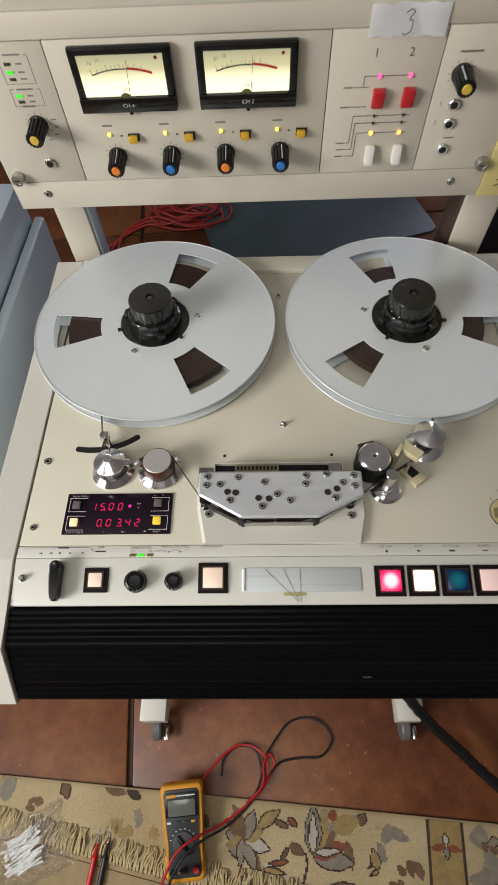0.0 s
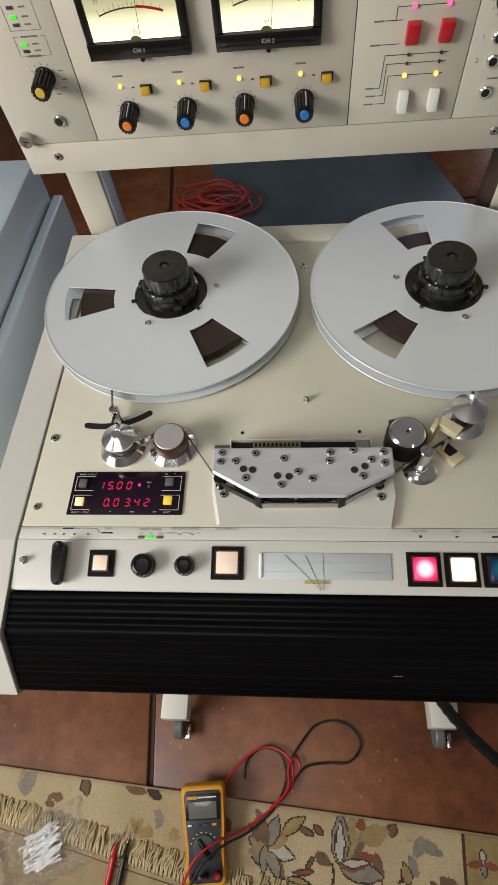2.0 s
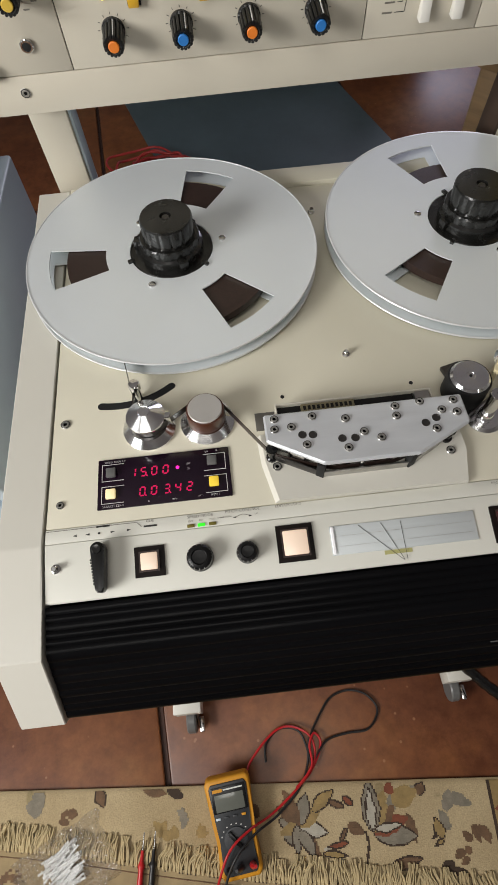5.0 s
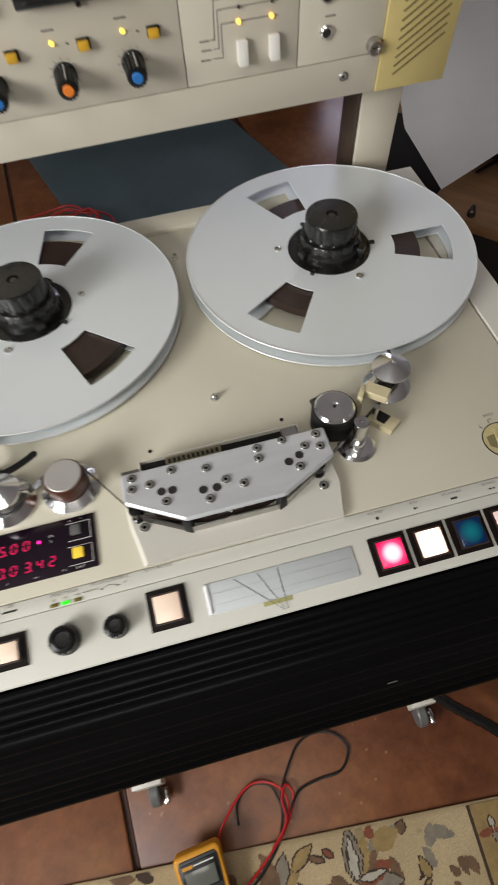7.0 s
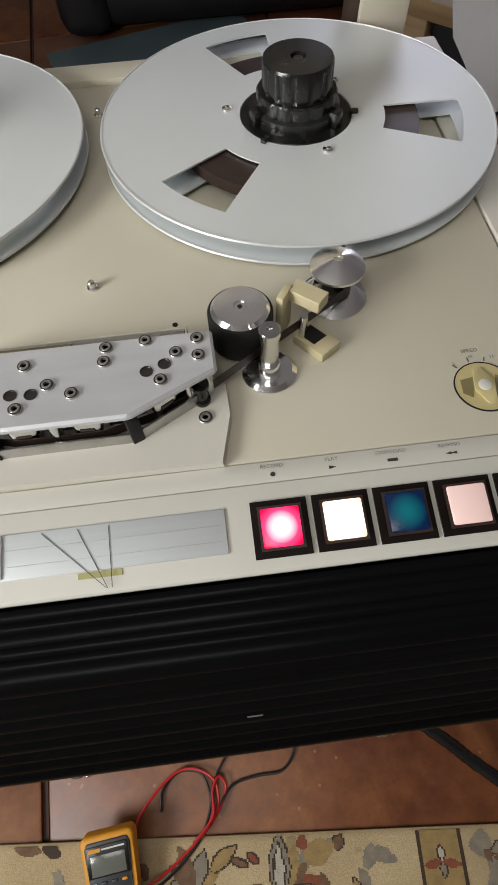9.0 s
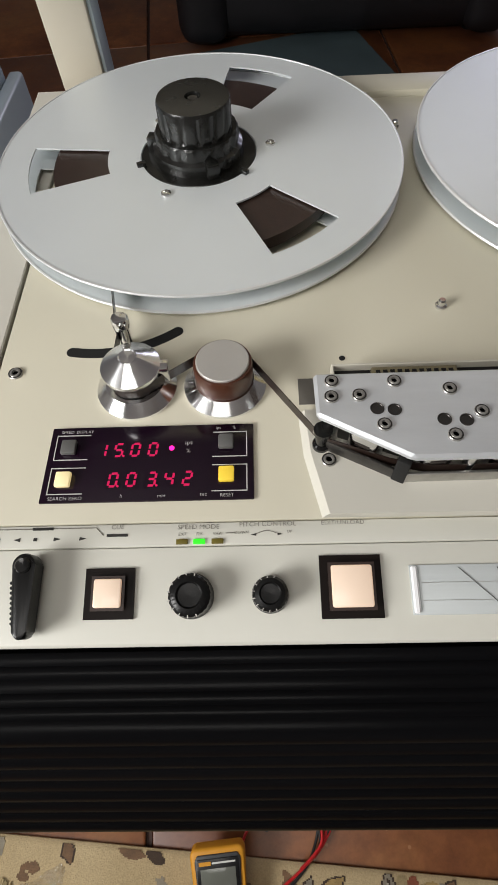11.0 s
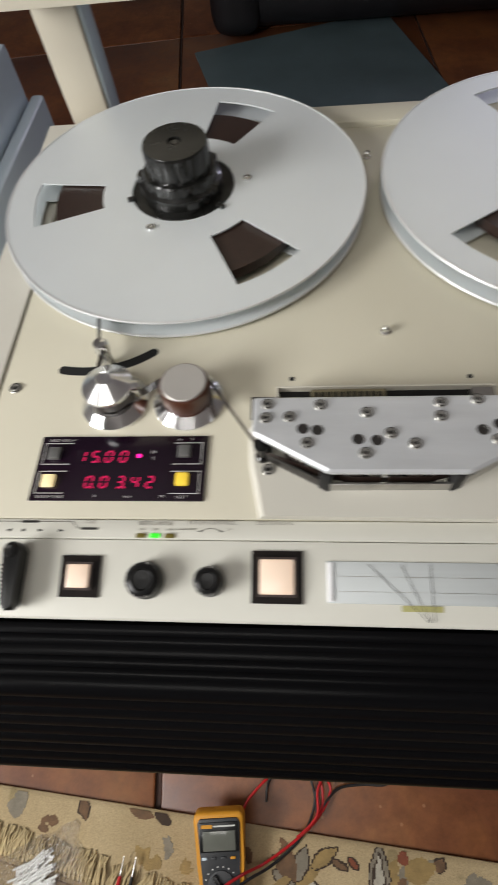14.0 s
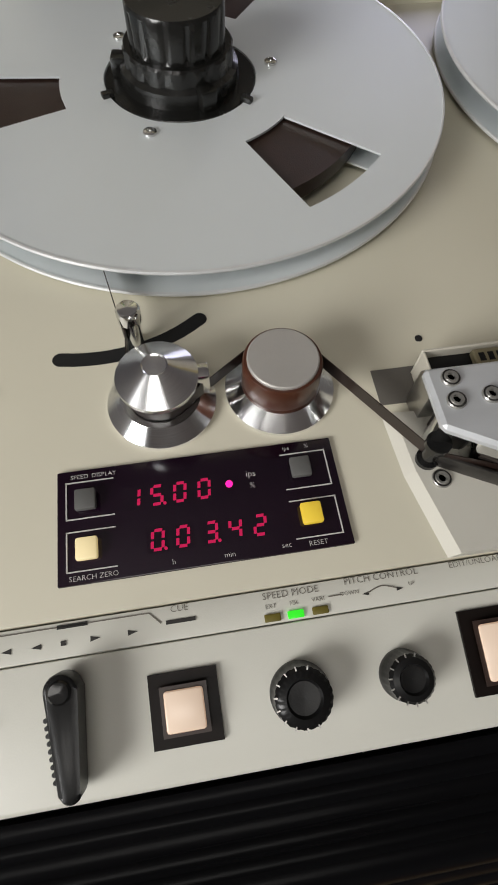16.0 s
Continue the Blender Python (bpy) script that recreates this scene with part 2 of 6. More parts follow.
def terracotta():
    m, nt, b = nodes_of("stained_terracotta")
    tc = nt.nodes.new("ShaderNodeTexCoord")
    oi = nt.nodes.new("ShaderNodeObjectInfo")
    sh = nt.nodes.new("ShaderNodeVectorMath")
    nt.links.new(tc.outputs["Object"], sh.inputs[0])
    sc = nt.nodes.new("ShaderNodeVectorMath")
    sc.operation = "SCALE"
    sc.inputs[0].default_value = (7, 3, 5)
    nt.links.new(oi.outputs["Random"], sc.inputs["Scale"])
    nt.links.new(sc.outputs[0], sh.inputs[1])
    a = add(nt, "ShaderNodeTexNoise", Scale=2.6, Detail=8.0, Roughness=0.68)
    c = add(nt, "ShaderNodeTexNoise", Scale=34.0, Detail=6.0, Roughness=0.7)
    v = add(nt, "ShaderNodeTexVoronoi", Scale=26.0)
    for n in (a, c, v):
        nt.links.new(sh.outputs[0], n.inputs["Vector"])
    r = ramp(nt, [(0.30, (0.095, 0.030, 0.014)), (0.45, (0.160, 0.056, 0.024)), (0.56, (0.220, 0.082, 0.030)), (0.72, (0.275, 0.125, 0.046))])
    nt.links.new(a.outputs["Fac"], r.inputs["Fac"])
    r2 = ramp(nt, [(0.35, (0.50, 0.46, 0.44)), (0.6, (1, 1, 1))])
    nt.links.new(c.outputs["Fac"], r2.inputs["Fac"])
    mx = nt.nodes.new("ShaderNodeMix")
    mx.data_type, mx.blend_type = "RGBA", "MULTIPLY"
    mx.inputs["Factor"].default_value = 0.55
    nt.links.new(r.outputs["Color"], mx.inputs["A"])
    nt.links.new(r2.outputs["Color"], mx.inputs["B"])
    chip = ramp(nt, [(0.05, (1, 1, 1)), (0.085, (0, 0, 0))])
    nt.links.new(v.outputs["Distance"], chip.inputs["Fac"])
    mx2 = nt.nodes.new("ShaderNodeMix")
    mx2.data_type = "RGBA"
    mx2.inputs["B"].default_value = (0.36, 0.19, 0.10, 1)
    sm = nt.nodes.new("ShaderNodeMath")
    sm.operation = "MULTIPLY"
    sm.inputs[1].default_value = 0.55
    nt.links.new(chip.outputs["Color"], sm.inputs[0])
    nt.links.new(sm.outputs[0], mx2.inputs["Factor"])
    nt.links.new(mx.outputs["Result"], mx2.inputs["A"])
    nt.links.new(mx2.outputs["Result"], b.inputs["Base Color"])
    rr = nt.nodes.new("ShaderNodeMapRange")
    rr.inputs["To Min"].default_value, rr.inputs["To Max"].default_value = 0.26, 0.46
    b.inputs["Specular IOR Level"].default_value = 0.32
    nt.links.new(c.outputs["Fac"], rr.inputs["Value"])
    nt.links.new(rr.outputs["Result"], b.inputs["Roughness"])
    bp = add(nt, "ShaderNodeBump", Strength=0.22, Distance=0.0015)
    nt.links.new(c.outputs["Fac"], bp.inputs["Height"])
    nt.links.new(bp.outputs["Normal"], b.inputs["Normal"])
    return m


def rug_pile():
    """Beige wool ground with soft brown, olive and grey floral blotches."""
    m, nt, b = nodes_of("beige_floral_wool")
    tc = nt.nodes.new("ShaderNodeTexCoord")
    st = add(nt, "ShaderNodeTexNoise", Scale=17.0, Detail=2.5, Roughness=0.5)
    weave = add(nt, "ShaderNodeTexNoise", Scale=420.0, Detail=2.0)
    warm = add(nt, "ShaderNodeTexNoise", Scale=6.0, Detail=4.0)
    for n in (st, weave, warm):
        nt.links.new(tc.outputs["Object"], n.inputs["Vector"])
    ground = ramp(nt, [(0.3, (0.40, 0.302, 0.168)), (0.7, (0.53, 0.415, 0.245))])
    nt.links.new(warm.outputs["Fac"], ground.inputs["Fac"])
    blot = ramp(nt, [(0.0, (0, 0, 0)), (0.68, (0, 0, 0)), (0.72, (0.6, 0.6, 0.6))])
    nt.links.new(st.outputs["Fac"], blot.inputs["Fac"])
    tint = ramp(nt, [(0.35, (0.13, 0.085, 0.045)), (0.5, (0.27, 0.22, 0.11)), (0.65, (0.24, 0.22, 0.18))])
    nt.links.new(warm.outputs["Fac"], tint.inputs["Fac"])
    mx = nt.nodes.new("ShaderNodeMix")
    mx.data_type = "RGBA"
    nt.links.new(blot.outputs["Color"], mx.inputs["Factor"])
    nt.links.new(ground.outputs["Color"], mx.inputs["A"])
    nt.links.new(tint.outputs["Color"], mx.inputs["B"])
    sh = nt.nodes.new("ShaderNodeMix")
    sh.data_type, sh.blend_type = "RGBA", "MULTIPLY"
    sh.inputs["Factor"].default_value = 0.5
    wv = ramp(nt, [(0.3, (0.6, 0.6, 0.6)), (0.7, (1, 1, 1))])
    nt.links.new(weave.outputs["Fac"], wv.inputs["Fac"])
    nt.links.new(mx.outputs["Result"], sh.inputs["A"])
    nt.links.new(wv.outputs["Color"], sh.inputs["B"])
    nt.links.new(sh.outputs["Result"], b.inputs["Base Color"])
    b.inputs["Roughness"].default_value = 0.95
    b.inputs["Specular IOR Level"].default_value = 0.1
    bp = add(nt, "ShaderNodeBump", Strength=0.7, Distance=0.0015)
    nt.links.new(weave.outputs["Fac"], bp.inputs["Height"])
    nt.links.new(bp.outputs["Normal"], b.inputs["Normal"])
    return m


def clear_film(name):
    """Thin clear polythene: see-through, with a glossy sheen."""
    m, nt, b = nodes_of(name)
    nt.nodes.remove(b)
    clear, gloss, mix = (nt.nodes.new("ShaderNode" + k) for k in ("BsdfTransparent", "BsdfGlossy", "MixShader"))
    gloss.inputs["Roughness"].default_value = 0.16
    fr = add(nt, "ShaderNodeFresnel", IOR=1.65)
    n = add(nt, "ShaderNodeTexNoise", Scale=110.0, Detail=3.0)
    bp = add(nt, "ShaderNodeBump", Strength=0.8, Distance=0.003)
    nt.links.new(n.outputs["Fac"], bp.inputs["Height"])
    for t in (gloss, fr):
        nt.links.new(bp.outputs["Normal"], t.inputs["Normal"])
    more = nt.nodes.new("ShaderNodeMath")
    more.operation, more.use_clamp = "MULTIPLY_ADD", True
    more.inputs[1].default_value, more.inputs[2].default_value = 2.4, 0.03
    nt.links.new(fr.outputs[0], more.inputs[0])
    nt.links.new(more.outputs[0], mix.inputs[0])
    nt.links.new(clear.outputs[0], mix.inputs[1])
    nt.links.new(gloss.outputs[0], mix.inputs[2])
    nt.links.new(mix.outputs[0], nt.nodes["Material Output"].inputs["Surface"])
    return m


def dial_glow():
    """Meter scale, lamp glow painted in: bright at the foot, warm and dimmer above."""
    m, nt, b = nodes_of("painted_glow_dial_card")
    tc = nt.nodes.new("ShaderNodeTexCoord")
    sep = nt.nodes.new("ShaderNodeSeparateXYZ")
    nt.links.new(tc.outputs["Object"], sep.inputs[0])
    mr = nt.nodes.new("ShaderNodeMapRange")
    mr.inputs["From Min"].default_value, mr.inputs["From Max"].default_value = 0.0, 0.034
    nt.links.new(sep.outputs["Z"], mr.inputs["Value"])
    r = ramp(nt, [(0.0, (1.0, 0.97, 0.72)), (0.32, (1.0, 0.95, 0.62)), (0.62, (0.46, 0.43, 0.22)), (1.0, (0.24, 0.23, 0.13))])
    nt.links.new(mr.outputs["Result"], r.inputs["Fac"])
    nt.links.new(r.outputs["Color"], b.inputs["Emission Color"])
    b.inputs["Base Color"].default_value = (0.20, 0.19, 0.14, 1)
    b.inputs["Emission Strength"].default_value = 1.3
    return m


TILE = terracotta()
RUG = rug_pile()
FILM = clear_film("clear_polythene")
DIAL = dial_glow()

# ---- mesh helpers ----
def part(name, bm, material, parent=None, label="", smooth=True, m=None):
    """Links a bmesh as one mesh object under a thing or a part."""
    me = bpy.data.meshes.new(name)
    bmesh.ops.recalc_face_normals(bm, faces=bm.faces[:])
    bm.to_mesh(me)
    bm.free()
    me.materials.append(material)
    ob = new(name, me)
    if smooth:
        for p in me.polygons:
            p.use_smooth = True
        me.set_sharp_from_angle(angle=radians(32))
    ob.parent = parent
    if m is not None:
        ob.matrix_basis = m
    if label:
        tagged(ob, label)
    return ob


def thing(name, m, label, category, group="", kind=""):
    return tagged(placed(new(name), m), label, category, group, kind)


def placed(ob, m):
    ob.matrix_basis = m
    return ob


def box(x0, x1, y0, y1, z0, z1, bevel=0.0, seg=2, bm=None):
    own = bmesh.new()
    v = [own.verts.new((x, y, z)) for z in (z0, z1) for y in (y0, y1) for x in (x0, x1)]
    for f in ((0, 2, 3, 1), (4, 5, 7, 6), (0, 1, 5, 4), (2, 6, 7, 3), (0, 4, 6, 2), (1, 3, 7, 5)):
        own.faces.new([v[i] for i in f])
    if bevel:
        bmesh.ops.bevel(own, geom=own.edges[:], offset=bevel, segments=seg, affect="EDGES", profile=0.5)
    return join(bm, own)


def join(bm, own):
    if bm is None:
        return own
    me = bpy.data.meshes.new("tmp")
    own.to_mesh(me)
    own.free()
    bm.from_mesh(me)
    bpy.data.meshes.remove(me)
    return bm


def prism(poly, a0, a1, axis="z", bevel=0.0, seg=2, bm=None):
    """A polygon drawn in the two other axes and pulled from a0 to a1 along axis."""
    own = bmesh.new()
    put = {"z": lambda p, a: (p[0], p[1], a), "x": lambda p, a: (a, p[0], p[1]), "y": lambda p, a: (p[0], a, p[1])}[axis]
    lo = [own.verts.new(put(p, a0)) for p in poly]
    hi = [own.verts.new(put(p, a1)) for p in poly]
    n = len(poly)
    own.faces.new(lo)
    own.faces.new(hi)
    for i in range(n):
        own.faces.new((lo[i], lo[(i + 1) % n], hi[(i + 1) % n], hi[i]))
    if bevel:
        bmesh.ops.bevel(own, geom=own.edges[:], offset=bevel, segments=seg, affect="EDGES", profile=0.5)
    return join(bm, own)


def lathe(profile, seg=48, bm=None, flute=None, at=(0, 0)):
    """Turns (r, z) points round the z axis. flute: (number, depth, from z, to z)."""
    own = bmesh.new()
    rings = []
    for r, z in profile:
        ring = []
        for k in range(seg):
            a = 2 * math.pi * k / seg
            rr = r
            if flute and flute[2] <= z <= flute[3]:
                rr = r - flute[1] * max(0.0, math.cos(a * flute[0])) ** 2
            ring.append(own.verts.new((at[0] + rr * math.cos(a), at[1] + rr * math.sin(a), z)))
        rings.append(ring)
    for a, b in zip(rings, rings[1:]):
        for k in range(seg):
            own.faces.new((a[k], a[(k + 1) % seg], b[(k + 1) % seg], b[k]))
    for ring in (rings[0], rings[-1]):
        own.faces.new(ring)
    return join(bm, own)


def hoop(profile, seg=120):
    """A closed (r, z) outline turned round the z axis: an open ring."""
    own = bmesh.new()
    rings = [[own.verts.new((r * math.cos(6.283185 * k / seg), r * math.sin(6.283185 * k / seg), z)) for k in range(seg)] for r, z in profile]
    for a, b in zip(rings, rings[1:] + rings[:1]):
        for k in range(seg):
            own.faces.new((a[k], a[(k + 1) % seg], b[(k + 1) % seg], b[k]))
    return own


def tube(points, r, seg=8, closed=False, steps=6, bm=None, braid=0.0):
    """A round wire along a smooth line through the points."""
    own = bmesh.new()
    pts = [Vector(p) for p in points]
    line = []
    n = len(pts)
    for i in range(n if closed else n - 1):
        p0, p1, p2, p3 = (pts[(i + k - 1) % n] if closed else pts[min(max(i + k - 1, 0), n - 1)] for k in range(4))
        for s in range(steps):
            u = s / steps
            line.append(0.5 * (2 * p1 + (p2 - p0) * u + (2 * p0 - 5 * p1 + 4 * p2 - p3) * u * u + (3 * p1 - p0 - 3 * p2 + p3) * u ** 3))
    if not closed:
        line.append(pts[-1])
    rings = []
    for i, p in enumerate(line):
        d = (line[(i + 1) % len(line)] if closed or i + 1 < len(line) else p) - (line[i - 1] if closed or i else p)
        d.normalize()
        u = d.cross(Vector((0.13, 0.2, 1))).normalized()
        w = d.cross(u)
        rr = r * (1 + braid * math.sin(i * 2.1))
        rings.append([own.verts.new(p + rr * (math.cos(6.2832 * k / seg) * u + math.sin(6.2832 * k / seg) * w)) for k in range(seg)])
    pairs = list(zip(rings, rings[1:])) + ([(rings[-1], rings[0])] if closed else [])
    for a, b in pairs:
        for k in range(seg):
            own.faces.new((a[k], a[(k + 1) % seg], b[(k + 1) % seg], b[k]))
    if not closed:
        own.faces.new(rings[0])
        own.faces.new(rings[-1])
    return join(bm, own)


def flat_bar(x0, x1, y0, y1, z, bm=None, h=0.0003):
    return box(x0, x1, y0, y1, z, z + h, bm=bm)


UP = Matrix.Identity(4)


def lettering(word, size, x, y, z, parent, material, upright=False, align="CENTER", label=""):
    """Printed words as a thin mesh; size is the height of a capital."""
    cu = bpy.data.curves.new("word", "FONT")
    cu.body, cu.size, cu.align_x, cu.align_y, cu.resolution_u = word, size / 0.69, align, "CENTER", 2
    cu.extrude = 0.00002
    cu.offset = -0.016 * size
    tmp = bpy.data.objects.new("word", cu)
    scene.collection.objects.link(tmp)
    me = bpy.data.meshes.new_from_object(tmp.evaluated_get(bpy.context.evaluated_depsgraph_get()))
    bpy.data.objects.remove(tmp)
    bpy.data.curves.remove(cu)
    me.name = "lettering"
    me.materials.clear()
    me.materials.append(material)
    ob = new("lettering", me)
    ob.parent = parent
    ob.matrix_basis = pose(x, y, z, 90 if upright else 0)
    return ob


def cap_screw(parent, m, r=0.0042, name="screw", material=SCREW):
    """A countersunk washer with a socket-head screw, its axis along local z."""
    b = lathe([(r, 0.0), (r, 0.0006), (r * 0.90, 0.0010), (r * 0.86, 0.0008), (r * 0.84, 0.0001), (r * 0.76, 0.0001), (r * 0.74, 0.0012), (r * 0.68, 0.0015), (r * 0.44, 0.0015), (r * 0.42, 0.0004), (0.0001, 0.0004)], 20)
    s = part(name, b, material, parent, m=m)
    k = lathe([(r * 0.42, 0.00045), (0.0001, 0.00045)], 6)
    part("socket", k, SLOT, s)
    part("recess", hoop([(r * 0.78, 0.0009), (r * 0.92, 0.0009), (r * 0.92, 0.0011), (r * 0.78, 0.0011)], 20), DARK_STEEL, s)
    return s
ZD = 0.838

# ---- the room ----
floor = tagged(part("floor", box(-1.9, 3.0, -2.8, 4.2, -0.08, -0.006), GROUT, smooth=False), "terracotta floor of large scored slabs with dark joints", "floor", kind="structure")
for name, dims in (("wall_west_south", (-1.9, -1.8, -2.8, -1.55, 0, 2.7)), ("wall_west_north", (-1.9, -1.8, -0.45, 4.2, 0, 2.7)),
                   ("wall_west_sill", (-1.9, -1.8, -1.55, -0.45, 0, 1.25)), ("wall_west_head", (-1.9, -1.8, -1.55, -0.45, 2.05, 2.7)),
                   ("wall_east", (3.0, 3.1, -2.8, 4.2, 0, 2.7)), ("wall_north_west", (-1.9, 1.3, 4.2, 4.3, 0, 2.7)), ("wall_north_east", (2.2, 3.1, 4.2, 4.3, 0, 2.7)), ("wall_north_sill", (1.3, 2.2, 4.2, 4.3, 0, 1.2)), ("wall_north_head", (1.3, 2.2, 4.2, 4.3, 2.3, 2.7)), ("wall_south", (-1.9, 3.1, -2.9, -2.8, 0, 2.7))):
    tagged(part(name, box(*dims), WALL, smooth=False), "plain off-white plastered wall", "wall", kind="structure")
tagged(part("ceiling", box(-1.9, 3.1, -2.9, 4.3, 2.7, 2.8), CEILING, smooth=False), "plain white plastered ceiling", "ceiling", kind="structure")
win = tagged(part("window_1", box(-1.88, -1.82, -1.55, -0.45, 1.25, 1.29, 0.004), WALL), "white window frame in the plastered wall", "window", kind="structure")
for d in ((-1.88, -1.82, -1.55, -0.45, 2.01, 2.05), (-1.88, -1.82, -1.55, -1.51, 1.29, 2.01), (-1.88, -1.82, -0.49, -0.45, 1.29, 2.01), (-1.87, -1.83, -1.02, -0.98, 1.29, 2.01)):
    part("window_frame", box(*d, 0.004), WALL, win)
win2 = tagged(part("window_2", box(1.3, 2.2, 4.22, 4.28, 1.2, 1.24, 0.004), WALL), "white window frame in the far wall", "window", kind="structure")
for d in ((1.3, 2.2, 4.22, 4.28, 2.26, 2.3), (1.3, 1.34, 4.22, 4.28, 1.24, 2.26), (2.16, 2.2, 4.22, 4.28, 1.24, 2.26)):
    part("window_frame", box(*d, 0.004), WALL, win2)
# added housing for the ceiling fill light
lamp = thing("fill_light_frame", pose(-0.50, -1.05, 2.7), "added white rectangular frame round the unseen ceiling fill light", "ceiling lamp")
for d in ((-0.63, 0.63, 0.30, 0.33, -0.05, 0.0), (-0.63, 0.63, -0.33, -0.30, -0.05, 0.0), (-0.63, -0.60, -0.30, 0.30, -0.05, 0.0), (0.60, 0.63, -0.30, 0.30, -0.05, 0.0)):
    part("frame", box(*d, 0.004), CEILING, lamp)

# ---- the tape machine ----
deck = thing("tape_machine", pose(0, 0, 0), "cream studio reel-to-reel tape machine on a wheeled stand", "tape recorder")
part("body", box(-0.2405, 0.2405, -0.168, 0.244, 0.705, 0.8195, 0.003), CREAM_SIDE, deck, "cream sheet-metal case below the deck")
CHEEK = [(0.247, 0.839), (-0.138, 0.839), (-0.180, 0.8305), (-0.2115, 0.8238), (-0.2475, 0.7690), (-0.2440, 0.7615), (-0.150, 0.7615), (-0.140, 0.70), (0.247, 0.70)]
for sx in (-1, 1):
    part("cheek", prism(CHEEK, sx * 0.2420, sx * 0.274, "x", 0.0007, 1), CREAM_SIDE, deck, "cream metal side cheek", smooth=False)
    part("foot_rail", box(sx * 0.270 + (0.02 if sx > 0 else 0), sx * 0.219 + (0.02 if sx > 0 else 0), -0.212, 0.26, 0.055, 0.1, 0.002), CREAM_SIDE, deck, "cream steel foot rail")
    part("stand_leg", box(sx * 0.269, sx * 0.242, 0.02, 0.09, 0.1, 0.705, 0.002), CREAM_SIDE, deck)
# deck plate with a strip in front of it
part("deck_plate", box(-0.2405, 0.2405, -0.1255, 0.2195, 0.826, ZD, 0.0009), CREAM, deck, "cream enamelled deck plate")
part("label_strip", box(-0.2405, 0.2405, -0.1367, -0.1261, 0.826, ZD, 0.0005), CREAM_STRIP, deck)
STRIP = pose(0, -0.1373, ZD, 12.8)
part("control_strip", prism([(0.0, 0.0), (-0.0392, 0.0), (-0.0405, -0.0013), (-0.0405, -0.008), (0.0, -0.008)], -0.2405, 0.2405, "x", 0.0005), CREAM_STRIP, deck, "pale cream sloping control strip", m=STRIP)
part("back_rail", box(-0.2405, 0.2405, 0.221, 0.2465, 0.826, ZD + 0.004, 0.0018), CREAM, deck, "cream rail along the back edge")
# ribbed black front
rib = []
top, mid, low = Vector((-0.1782, 0.8275)), Vector((-0.2080, 0.8205)), Vector((-0.2435, 0.7700))
for a, b, n in ((top, mid, 6), (mid, low, 9)):
    d = b - a
    out = Vector((d.y, -d.x)).normalized()
    if out.x > 0:
        out = -out
    for k in range(n):
        for u, h in ((0.0, 0.0), (0.10, 0.00035), (0.25, 0.00065), (0.42, 0.00085), (0.58, 0.00085), (0.75, 0.00065), (0.90, 0.00035)):
            p = a + d * ((k + u) / n) + out * h * (0.75 + 0.25 * math.sin(k * 2.3 + n))
            rib.append((p.x, p.y))
rib += [(low.x, low.y), (-0.236, 0.765), (-0.170, 0.765), (-0.170, 0.8195), (-0.1775, 0.8195)]
part("ribbed_front", prism(rib, -0.2405, 0.2405, "x"), BLACK_RIB, deck, "black ribbed vinyl arm rest")
part("chip_mark", box(0.062, 0.069, -0.2300, -0.2293, 0.7972, 0.7983, 0.0003), GREY_KEY, deck, smooth=False)
# casters
for sx in (-1, 1):
    for cy in (-0.196, 0.23):
        c = part("caster", lathe([(0.012, 0.0), (0.012, 0.014), (0.016, 0.016), (0.016, 0.0195)], 20), STEEL, deck, "grey caster with a bright brake lever", m=pose(-0.2445 if sx < 0 else 0.2645, cy, 0.035))
        w = part("wheel", lathe([(0.006, -0.009), (0.0225, -0.009), (0.0245, -0.006), (0.0245, 0.006), (0.0225, 0.009), (0.006, 0.009)], 28), GREY_KEY, c, m=pose(0.0, -0.022, -0.0105, 0, 90))
        part("fork", prism([(-0.034, -0.024), (-0.012, -0.024), (0.012, 0.002), (0.012, 0.010), (-0.012, 0.010)], 0.0105, 0.0125, "x", 0.0004), STEEL, c)
        part("brake_lever", box(0.014, 0.024, -0.046, -0.018, -0.014, -0.006, 0.003), CHROME, c)
# screws in the deck
for x, y in ((-0.231, -0.039), (-0.231, -0.108), (0.231, -0.042), (0.231, -0.110)):
    cap_screw(deck, pose(x, y, ZD), 0.0039 if y > -0.05 else 0.0030)
for sm in (pose(0.0, 0.0, ZD), pose(0.0, 0.178, ZD), STRIP @ pose(-0.2325, -0.0170, 0)):
    part("stud", lathe([(0.0032, 0), (0.0032, 0.0012), (0.0021, 0.0018), (0.0021, 0.0045), (0.0015, 0.0052), (0.0001, 0.0052)], 16), CHROME, deck, m=sm)
for x, y in ((-0.058, -0.035), (0.046, -0.035)):
    part("plug_hole", lathe([(0.0016, 0), (0.0016, 0.0003), (0.0001, 0.0003)], 12), SLOT, deck, m=pose(x, y, ZD))
# curved slot of the tension arm
slot = []
c0, r0 = Vector((-0.1890, 0.0455)), 0.0722
for side, order in ((0.0031, range(13)), (-0.0031, range(12, -1, -1))):
    for k in order:
        a = radians(-101 + k * 47.5 / 12)
        slot.append((c0.x + (r0 + side) * math.cos(a), c0.y + (r0 + side) * math.sin(a)))
slot_bm = prism(slot, ZD - 0.0005, ZD + 0.0003)
for a in (radians(-101), radians(-53.5)):
    lathe([(0.0031, ZD - 0.0005), (0.0031, ZD + 0.00029), (0.0001, ZD + 0.00029)], 16, slot_bm, at=(c0.x + r0 * math.cos(a), c0.y + r0 * math.sin(a)))
part("arm_slot", slot_bm, SLOT, deck, "dark curved slot in the deck")
